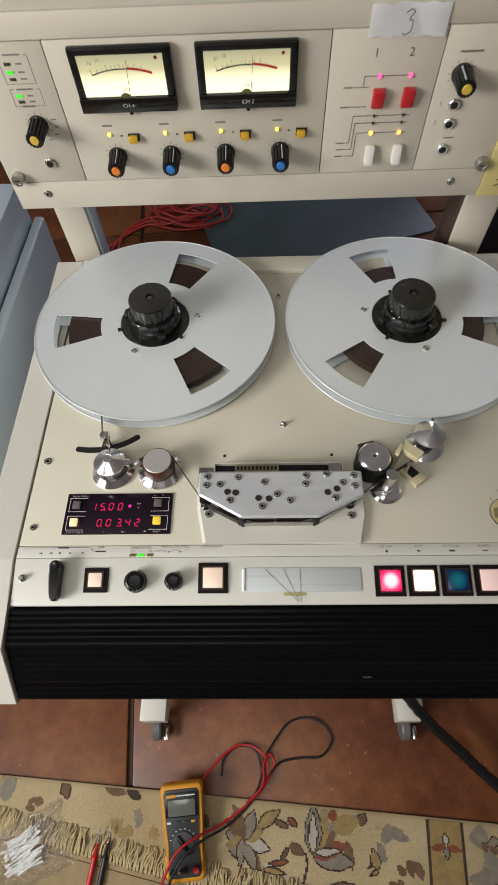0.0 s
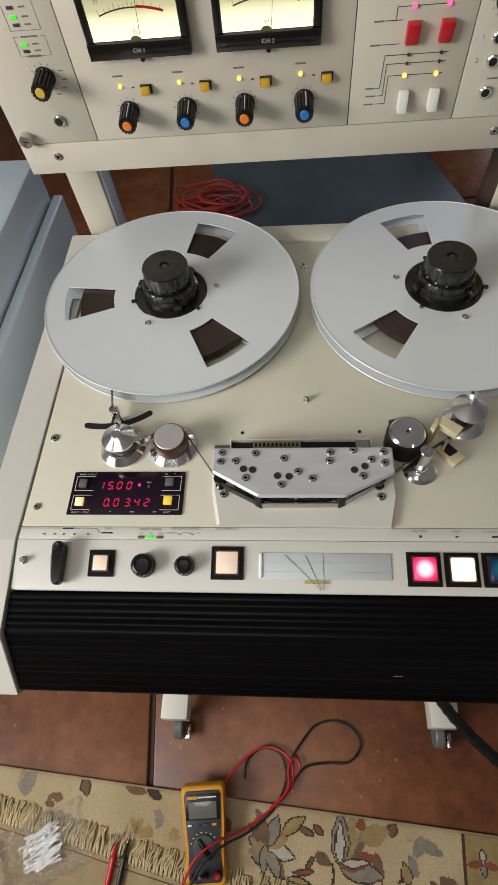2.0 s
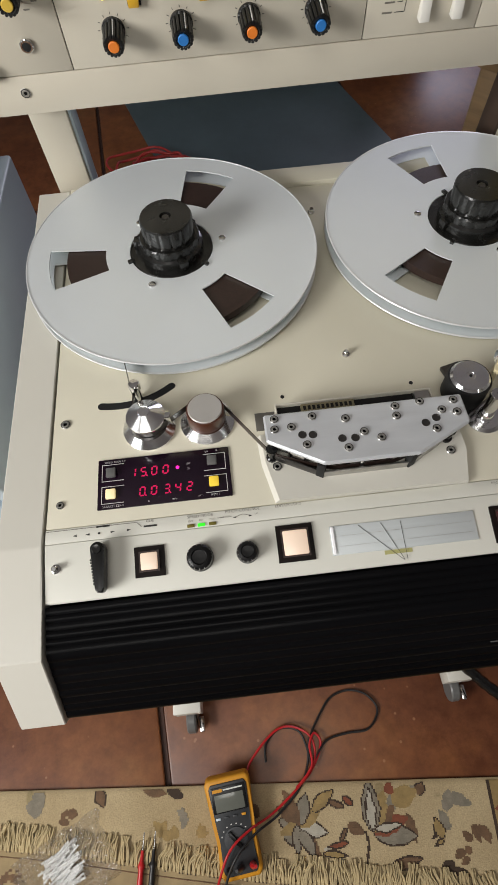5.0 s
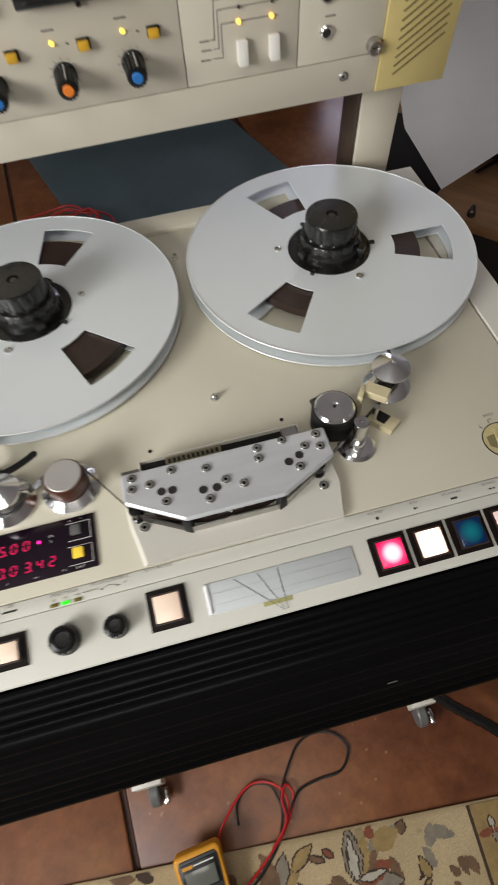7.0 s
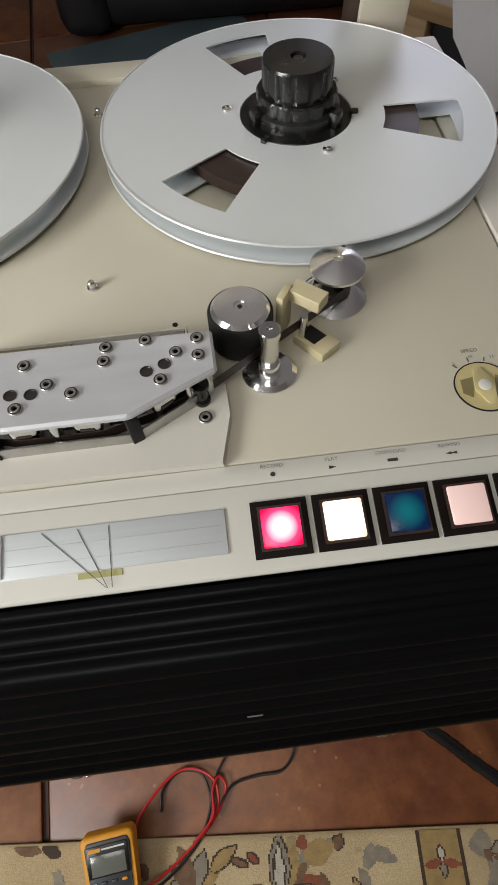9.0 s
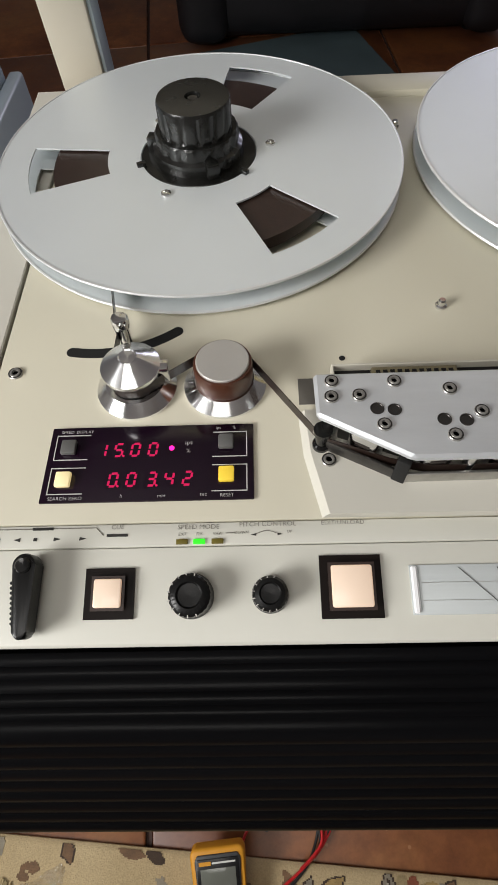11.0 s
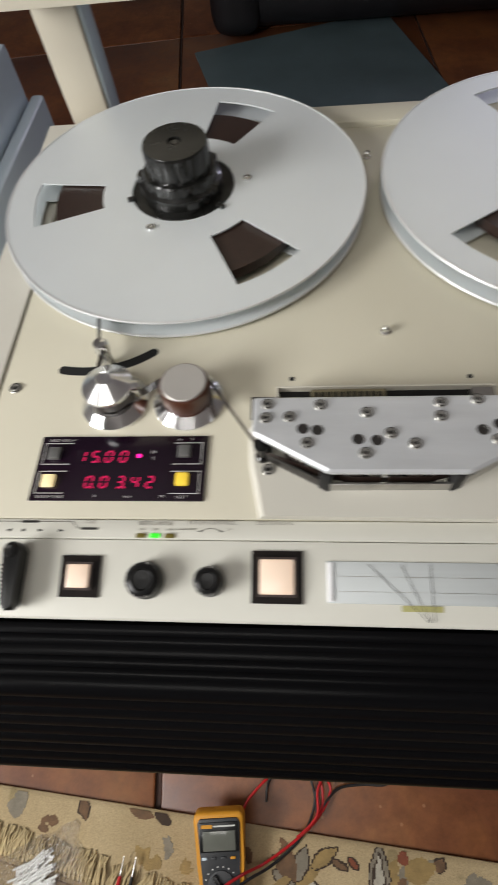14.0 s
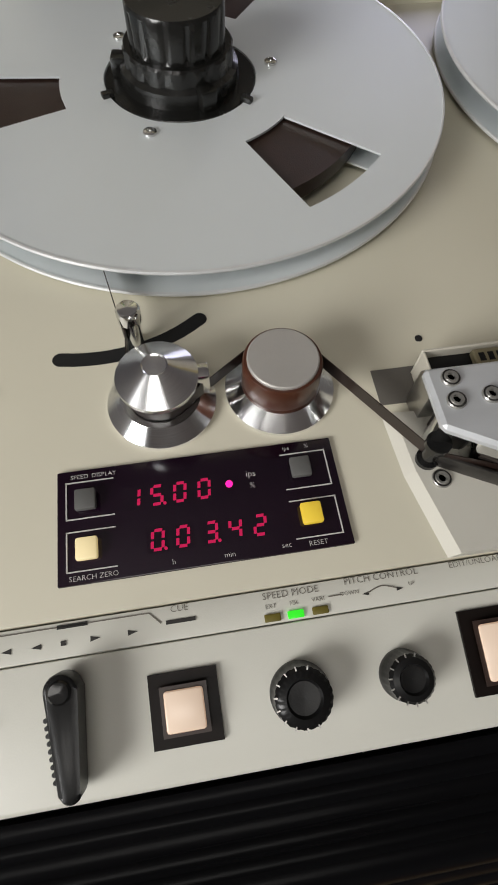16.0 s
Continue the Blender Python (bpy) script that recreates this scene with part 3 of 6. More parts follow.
# tape path
pg = part("guide_peg", lathe([(0.0034, 0.0), (0.0034, 0.016), (0.0046, 0.0165), (0.0046, 0.0215), (0.0038, 0.0228), (0.0001, 0.0232)], 24), CHROME, deck, "small polished guide peg", m=pose(-0.1725, -0.0225, ZD))
tr = part("tension_roller", lathe([(0.0205, 0.0), (0.0205, 0.0018), (0.0150, 0.0068), (0.0146, 0.0068)], 56), ALU, deck, "turned aluminium tension roller", m=pose(-0.1645, -0.0505, ZD))
part("sleeve", lathe([(0.0115, 0.0068), (0.0115, 0.0152)], 40), DARK_STEEL, tr)
part("cap", lathe([(0.0140, 0.0152), (0.0147, 0.0165), (0.0147, 0.0185), (0.0046, 0.0250), (0.0040, 0.0246), (0.0001, 0.0246)], 56), ALU_DISC, tr)
part("arm", box(0.010, 0.0185, -0.003, 0.0035, 0.0068, 0.0185, 0.001), CHROME, tr)
gr = part("guide_roller", lathe([(0.0210, 0.0), (0.0210, 0.0016), (0.0150, 0.0060), (0.0146, 0.0060)], 56), ALU, deck, "brown rubber guide roller on a turned base", m=pose(-0.1193, -0.0505, ZD))
part("sleeve", lathe([(0.0138, 0.0060), (0.0146, 0.0075), (0.0146, 0.0178), (0.0141, 0.0190), (0.0133, 0.0190)], 48), BROWN_RUBBER, gr)
part("cap", lathe([(0.0131, 0.0186), (0.0131, 0.0200), (0.0126, 0.0204), (0.0001, 0.0204)], 48), surface("satin_cap", (0.52, 0.50, 0.47), 0.42, metal=0.4, vary=0.04), gr)
pr = part("pinch_roller", lathe([(0.0164, 0.004), (0.0167, 0.005), (0.0167, 0.0232), (0.0160, 0.0245), (0.0142, 0.0245)], 56), BLACK_RUBBER, deck, "black rubber pinch roller with an aluminium cap", m=pose(0.0812, -0.0520, ZD))
part("cap", lathe([(0.0150, 0.0242), (0.0150, 0.0252), (0.0132, 0.0272), (0.0034, 0.0272), (0.0028, 0.0266), (0.0001, 0.0266)], 56), ALU_DISC, pr)
part("socket", lathe([(0.0013, 0.0267), (0.0013, 0.0269), (0.0001, 0.0269)], 6), SLOT, pr)
part("pinch_arm", prism([(-0.004, 0.004), (0.012, 0.004), (0.006, 0.03), (-0.010, 0.026)], 0.001, 0.005, "z", 0.0008), DARK_STEEL, pr)
cp = part("capstan", lathe([(0.0143, 0.0), (0.0143, 0.0012), (0.0118, 0.0034), (0.0060, 0.0034), (0.0056, 0.0080), (0.0050, 0.0090)], 48), ALU, deck, "polished capstan shaft on a turned base", m=pose(0.0930, -0.0742, ZD))
part("shaft", lathe([(0.0047, 0.0090), (0.0047, 0.0285), (0.0054, 0.0288), (0.0054, 0.0325), (0.0049, 0.0330), (0.0016, 0.0330), (0.0014, 0.0318), (0.0001, 0.0318)], 32), CHROME, cp)
ar = part("arm_roller", lathe([(0.0185, 0.0), (0.0185, 0.0014), (0.0105, 0.0058), (0.0085, 0.0058), (0.0080, 0.0052)], 48), ALU, deck, "turned aluminium take-up roller", m=pose(0.1358, -0.0268, ZD))
part("sleeve", lathe([(0.0085, 0.0052), (0.0085, 0.0205)], 36), DARK_STEEL, ar)
part("cap", lathe([(0.0134, 0.0200), (0.0148, 0.0212), (0.0148, 0.0226), (0.0030, 0.0280), (0.0024, 0.0280), (0.0022, 0.0270), (0.0011, 0.0270), (0.0010, 0.0277), (0.0001, 0.0277)], 48), ALU_DISC, ar)
part("flag", prism([(-0.0165, 0.002), (-0.0095, 0.002), (-0.0095, 0.019), (-0.0125, 0.019)], -0.004, -0.0025, "y", 0.0003), CHROME, ar)
# ivory tape cleaner block
tb = part("tape_cleaner", prism([(-0.009, -0.001), (0.004, -0.017), (0.015, -0.009), (0.002, 0.007)], 0.0, 0.0062, "z", 0.0008), IVORY, deck, "ivory plastic tape cleaner with an open tray", m=pose(0.1168, -0.0555, ZD))
part("tray_well", prism([(-0.0060, -0.0005), (0.0010, -0.0090), (0.0085, -0.0040), (0.0015, 0.0045)], 0.0062, 0.0065), SLOT, tb)
part("plate", prism([(-0.0170, 0.0065), (-0.0140, 0.0040), (-0.0075, 0.0140), (-0.0105, 0.0165)], 0.0, 0.0270, "z", 0.0005), IVORY, tb)
part("lid", prism([(-0.0108, 0.0120), (-0.0040, 0.0190), (0.0100, 0.0070), (0.0035, -0.0005)], 0.0190, 0.0262, "z", 0.0003, 1), IVORY, tb, smooth=False)
part("post", lathe([(0.0022, 0.0), (0.0022, 0.019)], 14), CHROME, tb, m=pose(-0.004, -0.002, 0.002))
# speed selector
SELECTOR = surface("olive_ivory_plastic", (0.50, 0.43, 0.21), 0.4, vary=0.1, scale=60, bump=0.1)
sp = part("speed_selector", lathe([(0.0145, 0.0), (0.0145, 0.0004), (0.0001, 0.0004)], 48), SELECTOR, deck, "flush olive-ivory speed selector with a dark rim", m=pose(0.1990, -0.0982, ZD))
part("rim", hoop([(0.0145, 0.0), (0.0152, 0.0), (0.0152, 0.0005), (0.0145, 0.0005)], 48), SLOT, sp)
OLIVE_WELL = surface("olive_well", (0.20, 0.17, 0.075), 0.5, vary=0.1, bump=0)
for side in (0, 180):
    part("finger_well", prism([(0.0040, -0.0062), (0.0110, -0.0050), (0.0118, 0.0030), (0.0075, 0.0062), (0.0058, 0.0010)], 0.0004, 0.0006, "z"), OLIVE_WELL, sp, smooth=False, m=pose(0, 0, 0, 0, 0, side))
for a in (128, 100, 72):
    part("tick", box(-0.0002, 0.0002, 0.0165, 0.0190, 0.0, 0.0003), INK, sp, smooth=False, m=pose(0, 0, 0, 0, 0, a - 90))
part("pointer", prism([(-0.0030, 0.0105), (0.0012, 0.0110), (0.0058, 0.0020), (0.0040, -0.0050), (0.0034, -0.0112), (-0.0012, -0.0110), (-0.0058, -0.0020), (-0.0045, 0.0045)], 0.0004, 0.0016, "z", 0.0004), SELECTOR, sp)
part("spindle", lathe([(0.0034, 0.0), (0.0034, 0.0018), (0.0030, 0.0020), (0.0001, 0.0020)], 24), CREAM_STRIP, sp, "pale round centre")
lettering("SPEED", 0.0023, 0.1985, -0.0752, ZD + 0.0003, deck, INK_GREY)
for w, x, y in (("L", 0.1882, -0.0825), ("M", 0.1978, -0.0792), ("H", 0.2088, -0.0805)):
    lettering(w, 0.0020, x, y, ZD + 0.0003, deck, INK_GREY)

# counter display
dp = part("display_panel", box(-0.0493, 0.0493, -0.0203, 0.0203, 0.0, 0.0014, 0.0006), DISPLAY, deck, "smoked display panel with red digits", m=pose(-0.1545, -0.0953, ZD))
SEGS = {"0": "abcdef", "1": "bc", "2": "abged", "3": "abgcd", "4": "fgbc", "5": "afgcd"}
def digit(ch, x, y, dot=False, w=0.0036, h=0.0066):
    d = part("digit", box(x - w * .95, x + w * .95 + h * .1, y - h * .16, y + h * 1.16, 0.00135, 0.00145), DISPLAY, dp, smooth=False)
    t, s = 0.00052, 0.10
    spots = {"a": (0, h), "g": (0, h / 2), "d": (0, 0), "f": (-w / 2, h * .75), "b": (w / 2, h * .75), "e": (-w / 2, h * .25), "c": (w / 2, h * .25)}
    for k in SEGS[ch]:
        cx, cy = spots[k]
        cx += cy * s
        if k in "agd":
            q = [(cx - w * .36, cy - t), (cx + w * .36, cy - t), (cx + w * .42, cy + t), (cx - w * .30, cy + t)]
        else:
            q = [(cx - t - h * .018, cy - h * .18), (cx + t - h * .018, cy - h * .18), (cx + t + h * .018, cy + h * .18), (cx - t + h * .018, cy + h * .18)]
        part("segment", prism([(x + px, y + py) for px, py in q], 0.00145, 0.0017), SEGMENT, d, smooth=False)
    if dot:
        part("decimal_point", lathe([(0.0006, 0.0014), (0.0006, 0.0017), (0.0001, 0.0017)], 10, at=(x + w * .78, y)), SEGMENT, dp)
for ch, x, dot in (("1", -0.0235, False), ("5", -0.0155, True), ("0", -0.0075, False), ("0", 0.0010, False)):
    digit(ch, x, 0.0035, dot)
for ch, x, dot in (("0", -0.0165, True), ("0", -0.0080, False), ("3", 0.0015, True), ("4", 0.0097, False), ("2", 0.0182, False)):
    digit(ch, x, -0.0125, dot)
part("lamp", lathe([(0.0013, 0.0014), (0.0013, 0.0018), (0.0001, 0.0018)], 14), LED_PINK, dp, m=pose(0.0102, 0.0072, 0))
for x, y, mt in ((-0.0393, 0.0083, GREY_KEY), (0.0362, 0.0095, GREY_KEY), (-0.0393, -0.0090, KEY_CREAM), (0.0366, -0.0080, KEY_YELLOW)):
    part("key", box(-0.0036, 0.0036, -0.0038, 0.0038, 0.0014, 0.0042, 0.0008), mt, dp, m=pose(x, y, 0))
for sx, x in ((1, -0.0463), (-1, 0.0463)):
    for y0, y1 in ((0.0020, 0.0155), (-0.0160, -0.0025)):
        b = flat_bar(min(x, x + sx * 0.00045), max(x, x + sx * 0.00045), y0, y1, 0.0014)
        for yy in (y0, y1):
            flat_bar(min(x, x + sx * 0.0165), max(x, x + sx * 0.0165), yy - 0.0002, yy + 0.0002, 0.0014, b)
        part("frame_line", b, WHITE_INK, dp, smooth=False)
for w, s, x, y in (("SPEED", 0.0016, -0.0415, 0.0175), ("DISPLAY", 0.0016, -0.0330, 0.0175), ("ips", 0.0016, 0.0325, 0.0180), ("%", 0.0016, 0.0400, 0.0180), ("ips", 0.0023, 0.0183, 0.0100),
                   ("%", 0.0021, 0.0183, 0.0055), ("h", 0.0018, -0.0115, -0.0175), ("min", 0.0018, 0.0070, -0.0178), ("sec", 0.0018, 0.0262, -0.0175), ("SEARCH ZERO", 0.0017, -0.0375, -0.0183), ("RESET", 0.0017, 0.0370, -0.0182)):
    lettering(w, s, x, y, 0.0015, dp, WHITE_INK)

# control strip
BUTTON_FRAME = surface("brown_black_plastic", (0.010, 0.007, 0.006), 0.36, vary=0.2, scale=60, bump=0.05, spec=0.12)
WELL = surface("button_well", (0.030, 0.016, 0.012), 0.4, vary=0.1, bump=0)


def push_button(x, y, size, lens, lens_frac=0.66, label=""):
    h = size / 2
    fr = box(-h, h, -h, h, -0.0010, 0.0012)
    top = [f for f in fr.faces if f.normal.z > 0.5 or all(v.co.z > 0.001 for v in f.verts)]
    bmesh.ops.inset_region(fr, faces=top, thickness=0.0016, depth=0.0022)
    b = part("push_button", fr, BUTTON_FRAME, deck, label, smooth=False, m=STRIP @ pose(x, y, 0))
    q = h * lens_frac
    part("well", box(-q - .0012, q + .0012, -q - .0012, q + .0012, 0.0034, 0.0036), WELL, b, smooth=False)
    part("lens", box(-q, q, -q, q, 0.0034, 0.0050, 0.0009), lens, b)
    return b
push_button(-0.1672, -0.0190, 0.0210, LENS_PEACH, 0.56, "square black button with a pale peach lens")
push_button(-0.0652, -0.0178, 0.0258, LENS_PEACH, 0.66, "square black button with a pale peach lens")
for k, (lens, what) in enumerate(((LENS_RED, "a glowing red"), (LENS_WHITE, "a glowing white"), (LENS_TEAL, "a dark teal"), (LENS_PINK, "a pale pink"), (LENS_PINK, "a pale pink"))):
    push_button(0.0868 + 0.0283 * k, -0.0212, 0.0258, lens, 0.68, "square black transport button with %s lens" % what)
for x, r in ((-0.1322, 0.0094), (-0.0992, 0.0077)):
    k = part("rotary_knob", lathe([(r, 0.0), (r, 0.0022), (r * 0.97, 0.0030), (r * 0.93, 0.0085), (r * 0.80, 0.0098), (r * 0.58, 0.0104), (r * 0.50, 0.0092), (0.0001, 0.0090)], 72, flute=(24, r * 0.025, 0.0025, 0.0090)), BLACK, deck, "fluted black knob", m=STRIP @ pose(x, -0.0205, 0))
    for j in range(10):
        a = radians(75 + j * 24)
        part("tick", box(-0.0002, 0.0002, -0.0006, 0.0006, 0.0002, 0.0005), STEEL, k, smooth=False, m=pose(math.cos(a) * r * 0.90, math.sin(a) * r * 0.90, 0.0092, 0, 0, math.degrees(a) - 90))
lev = []
for k in range(13):
    a = radians(180 * k / 12)
    lev.append((0.0050 * math.cos(a), 0.0050 * math.sin(a)))
for k in range(9):
    a = radians(180 + 180 * k / 8)
    lev.append((0.0010 + 0.0030 * math.cos(a), -0.0262 + 0.0030 * math.sin(a)))
lv = part("cue_lever", prism(lev, 0.0020, 0.0112, "z", 0.0012), BLACK, deck, "black cue lever with knurled edge", m=STRIP @ pose(-0.2010, -0.0075, 0))
part("pivot", lathe([(0.0034, 0.0), (0.0034, 0.0118), (0.0028, 0.0124), (0.0001, 0.0120)], 24), BLACK_GLOSS, lv)
for k in range(9):
    part("knurl", lathe([(0.0007, 0.004), (0.0007, 0.0100)], 8), BLACK, lv, m=pose(-0.0046 + 0.00022 * k, -0.007 - 0.0020 * k, 0))
# splicing plate
ep = part("splicing_plate", box(-0.0405, 0.0624, -0.0298, -0.0095, 0, 0.0010, 0.0004), surface("brushed_plate", (0.52, 0.55, 0.55), 0.5, metal=0.12, vary=0.05, scale=4, bump=0.1, stretch=(1, 60, 1)), deck, "brushed aluminium splicing plate with cutting guides", m=STRIP)
for y0, y1 in ((-0.0170, -0.0166), (-0.0242, -0.0238)):
    part("groove", flat_bar(-0.036, 0.060, y0 + 0.0001, y1 - 0.0001, 0.0010, h=0.0001), STEEL, ep, smooth=False)
part("end_stop", box(-0.0402, -0.0374, -0.0292, -0.0100, 0.001, 0.0022, 0.0007, 1), PAPER, ep, "bright bent end of the plate", smooth=False)
for x0, x1 in ((-0.0200, 0.0080), (-0.0040, 0.0085), (0.0100, 0.0105)):
    dx, dy = x1 - x0, -0.0270
    L = math.hypot(dx, dy)
    part("cut_line", box(0, L, -0.00014, 0.00014, 0, 0.00015), INK, ep, smooth=False, m=pose(x0, -0.0108, 0.0012, 0, 0, math.degrees(math.atan2(dy, dx))))
part("guide_label", flat_bar(-0.0045, 0.0150, -0.0330, -0.0303, 0.0001), surface("olive_label", (0.42, 0.40, 0.16), 0.6, bump=0), ep, smooth=False)
# printed marks
zi = ZD + 0.0002
for w, s, x, y in (("CUE", 0.0021, -0.1660, -0.1275), ("SPEED MODE", 0.0022, -0.1300, -0.1282), ("PITCH CONTROL", 0.0022, -0.0995, -0.1275), ("EDIT/UNLOAD", 0.0020, -0.0665, -0.1275)):
    lettering(w, s, x, y, zi, deck, INK_GREY)
for w, x in (("EXT", -0.1370), ("FIX", -0.1295), ("VARI", -0.1215)):
    lettering(w, 0.0014, x, -0.1315, zi, deck, INK_GREY)
for w, x in (("DOWN", -0.1110), ("UP", -0.0900)):
    lettering(w, 0.0013, x, -0.1312, zi, deck, INK_GREY)
for w, x in (("RECORD", 0.0865), ("PLAY", 0.1148), ("STOP/LOAD", 0.1431), ("REWIND", 0.1714)):
    lettering(w, 0.0019, x, -0.1288, zi, deck, INK_GREY)
part("record_mark", lathe([(0.0012, ZD), (0.0012, zi), (0.0001, zi)], 16, at=(0.0865, -0.1330)), INK, deck)
def arrow(x, y, s, sign, name="arrow_mark"):
    part(name, prism([(x - sign * s, y - s * .55), (x + sign * s, y), (x - sign * s, y + s * .55)], ZD, zi), INK, deck, smooth=False)
arrow(0.1148, -0.1330, 0.0017, 1)
part("stop_mark", flat_bar(0.1408, 0.1456, -0.1337, -0.1322, ZD), INK, deck, smooth=False)
arrow(0.1700, -0.1330, 0.0014, -1)
arrow(0.1726, -0.1330, 0.0014, -1)
for x, sg in ((-0.2195, -1), (-0.2105, -1), (-0.1925, 1), (-0.1810, 1)):
    arrow(x, -0.1325, 0.0015, sg)
part("stop_mark", flat_bar(-0.2030, -0.2015, -0.1332, -0.1318, ZD), INK, deck, smooth=False)
for x0, x1, y in ((-0.2042, -0.1948, -0.1276), (-0.1705, -0.1612, -0.1313)):
    part("bar_mark", flat_bar(x0, x1, y - 0.0006, y + 0.0006, ZD), INK, deck, smooth=False)
part("path_line", flat_bar(-0.240, -0.1755, -0.1277, -0.1274, ZD), INK_GREY, deck, smooth=False)
part("path_line", prism([(-0.1757, -0.1277), (-0.1754, -0.1274), (-0.1719, -0.1310), (-0.1722, -0.1313)], ZD, zi), INK_GREY, deck, smooth=False)
part("path_line", flat_bar(-0.1180, -0.1135, -0.1314, -0.1311, ZD), INK_GREY, deck, smooth=False)
for x, sg in ((-0.1058, -1), (-0.0942, 1)):
    arrow(x, -0.1322, 0.0011, sg)
part("pitch_arrow", tube([(-0.1050, -0.1320, zi), (-0.1000, -0.1305, zi), (-0.0950, -0.1320, zi)], 0.0002, 4), INK_GREY, deck)
for x, mt in ((-0.1370, LED_OFF), (-0.1295, LED_GREEN), (-0.1215, LED_OFF)):
    part("mode_lamp", box(x - 0.0026, x + 0.0026, -0.1362, -0.1338, ZD, ZD + 0.0008, 0.0003), mt, deck)

# ---- reels ----
def flange(z, t, turn, windows=True):
    bm = bmesh.new()
    radii = [0.0382, 0.044, 0.052, 0.0600, 0.0615, 0.072, 0.084, 0.096, 0.1095, 0.1115, 0.122, 0.1308, 0.1324]
    seg = 360
    vs = [[bm.verts.new((r * math.cos(radians(k)), r * math.sin(radians(k)), z)) for k in range(seg)] for r in radii]
    for i in range(len(radii) - 1):
        for k in range(seg):
            a = (k + 0.5 - turn + 60) % 120 - 60
            half = 12.2
            if windows and 3 <= i <= 8 and abs(a) < half + 1.0:
                continue
            bm.faces.new((vs[i][k], vs[i][(k + 1) % seg], vs[i + 1][(k + 1) % seg], vs[i + 1][k]))
    loose = [v for v in bm.verts if not v.link_faces]
    bmesh.ops.delete(bm, geom=loose, context="VERTS")
    bmesh.ops.recalc_face_normals(bm, faces=bm.faces[:])
    bmesh.ops.solidify(bm, geom=bm.faces[:], thickness=t)
    return bm


def tape_reel(x, y, turn, pack):
    r = thing("tape_reel", pose(x, y, ZD), "silver aluminium tape reel with three windows, part wound", "tape reel", "reels on the deck")
    part("upper_flange", flange(0.0168, 0.0011, turn), FLANGE, r)
    part("lower_flange", flange(0.0046, 0.0011, turn + 2), FLANGE, r)
    for z in (0.0046, 0.0168):
        part("rim", hoop([(0.1316, z - 0.0014), (0.1325, z - 0.0013), (0.1329, z - 0.0005), (0.1325, z + 0.0003), (0.1316, z + 0.0004)]), RIM_BRIGHT, r, "bright rolled rim")
    part("tape_pack", lathe([(0.050, 0.0070), (pack, 0.0070), (pack, 0.0146), (0.050, 0.0146)], 96), TAPE_PACK, r, "wound dark brown tape")
    part("reel_core", lathe([(0.0384, 0.0060), (0.050, 0.0060), (0.050, 0.0152), (0.0384, 0.0152)], 64), FLANGE, r)
    for k in range(3):
        a = radians(turn + 60 + 120 * k)
        part("flange_screw", lathe([(0.0033, 0.0168), (0.0032, 0.0178), (0.0022, 0.0184), (0.0014, 0.0184), (0.0012, 0.0176), (0.0001, 0.0176)], 16), CHROME, r, m=pose(0.0475 * math.cos(a), 0.0475 * math.sin(a), 0))
    return r


def hub_adapter(x, y, turn):
    h = thing("hub_adapter", pose(x, y, ZD, 0, 0, turn), "black fluted hub adapter clamping the reel to its spindle", "reel hub", "hubs on the reels")
    part("seat", lathe([(0.0378, 0.0), (0.0378, 0.0162), (0.0372, 0.0168), (0.0300, 0.0168)], 64), HUB_BLACK, h)
    part("collar", lathe([(0.0295, 0.0165), (0.0290, 0.0235), (0.0268, 0.0250), (0.0268, 0.0318), (0.0258, 0.0330), (0.0235, 0.0330)], 72, flute=(14, 0.0012, 0.0250, 0.0325)), HUB_BLACK, h)
    part("clamp_knob", lathe([(0.0228, 0.0330), (0.0230, 0.0345), (0.0230, 0.0495), (0.0222, 0.0512), (0.0060, 0.0516), (0.0050, 0.0516), (0.0046, 0.0495), (0.0001, 0.0495)], 108, flute=(14, 0.0019, 0.0340, 0.0480)), HUB_BLACK, h)
    part("spindle_tip", lathe([(0.0030, 0.0490), (0.0030, 0.0505), (0.0022, 0.0505), (0.0001, 0.0500)], 16), DARK_STEEL, h)
    for k in range(3):
        part("lug", box(0.026, 0.0335, -0.0042, 0.0042, 0.0168, 0.0262, 0.0012), HUB_BLACK, h, m=pose(0, 0, 0, 0, 0, 120 * k + 30))
        part("key_tooth", box(0.0360, 0.0420, -0.0018, 0.0018, 0.0166, 0.0192, 0.0006), HUB_BLACK, h, m=pose(0, 0, 0, 0, 0, 120 * k + 60))
    return h


tape_reel(-0.1380, 0.1293, 187, 0.096)
tape_reel(0.1390, 0.1285, 226, 0.083)
hub_adapter(-0.1380, 0.1293, 20)
hub_adapter(0.1390, 0.1285, 50)

# the tape, threaded
def ribbon(points, z0, z1, t=0.00035):
    bm = bmesh.new()
    rows = []
    for i, (x, y) in enumerate(points):
        a, b = Vector(points[max(i - 1, 0)]), Vector(points[min(i + 1, len(points) - 1)])
        n = (b - a).normalized()
        n = Vector((-n.y, n.x)) * t / 2
        rows.append([bm.verts.new((x + s * n.x, y + s * n.y, z)) for s, z in ((-1, z0), (1, z0), (1, z1), (-1, z1))])
    for a, b in zip(rows, rows[1:]):
        for k in range(4):
            bm.faces.new((a[k], a[(k + 1) % 4], b[(k + 1) % 4], b[k]))
    bm.faces.new(rows[0])
    bm.faces.new(rows[-1])
    return bm


def arc(cx, cy, r, a0, a1, n=8):
    return [(cx + r * math.cos(radians(a0 + (a1 - a0) * k / n)), cy + r * math.sin(radians(a0 + (a1 - a0) * k / n))) for k in range(n + 1)]


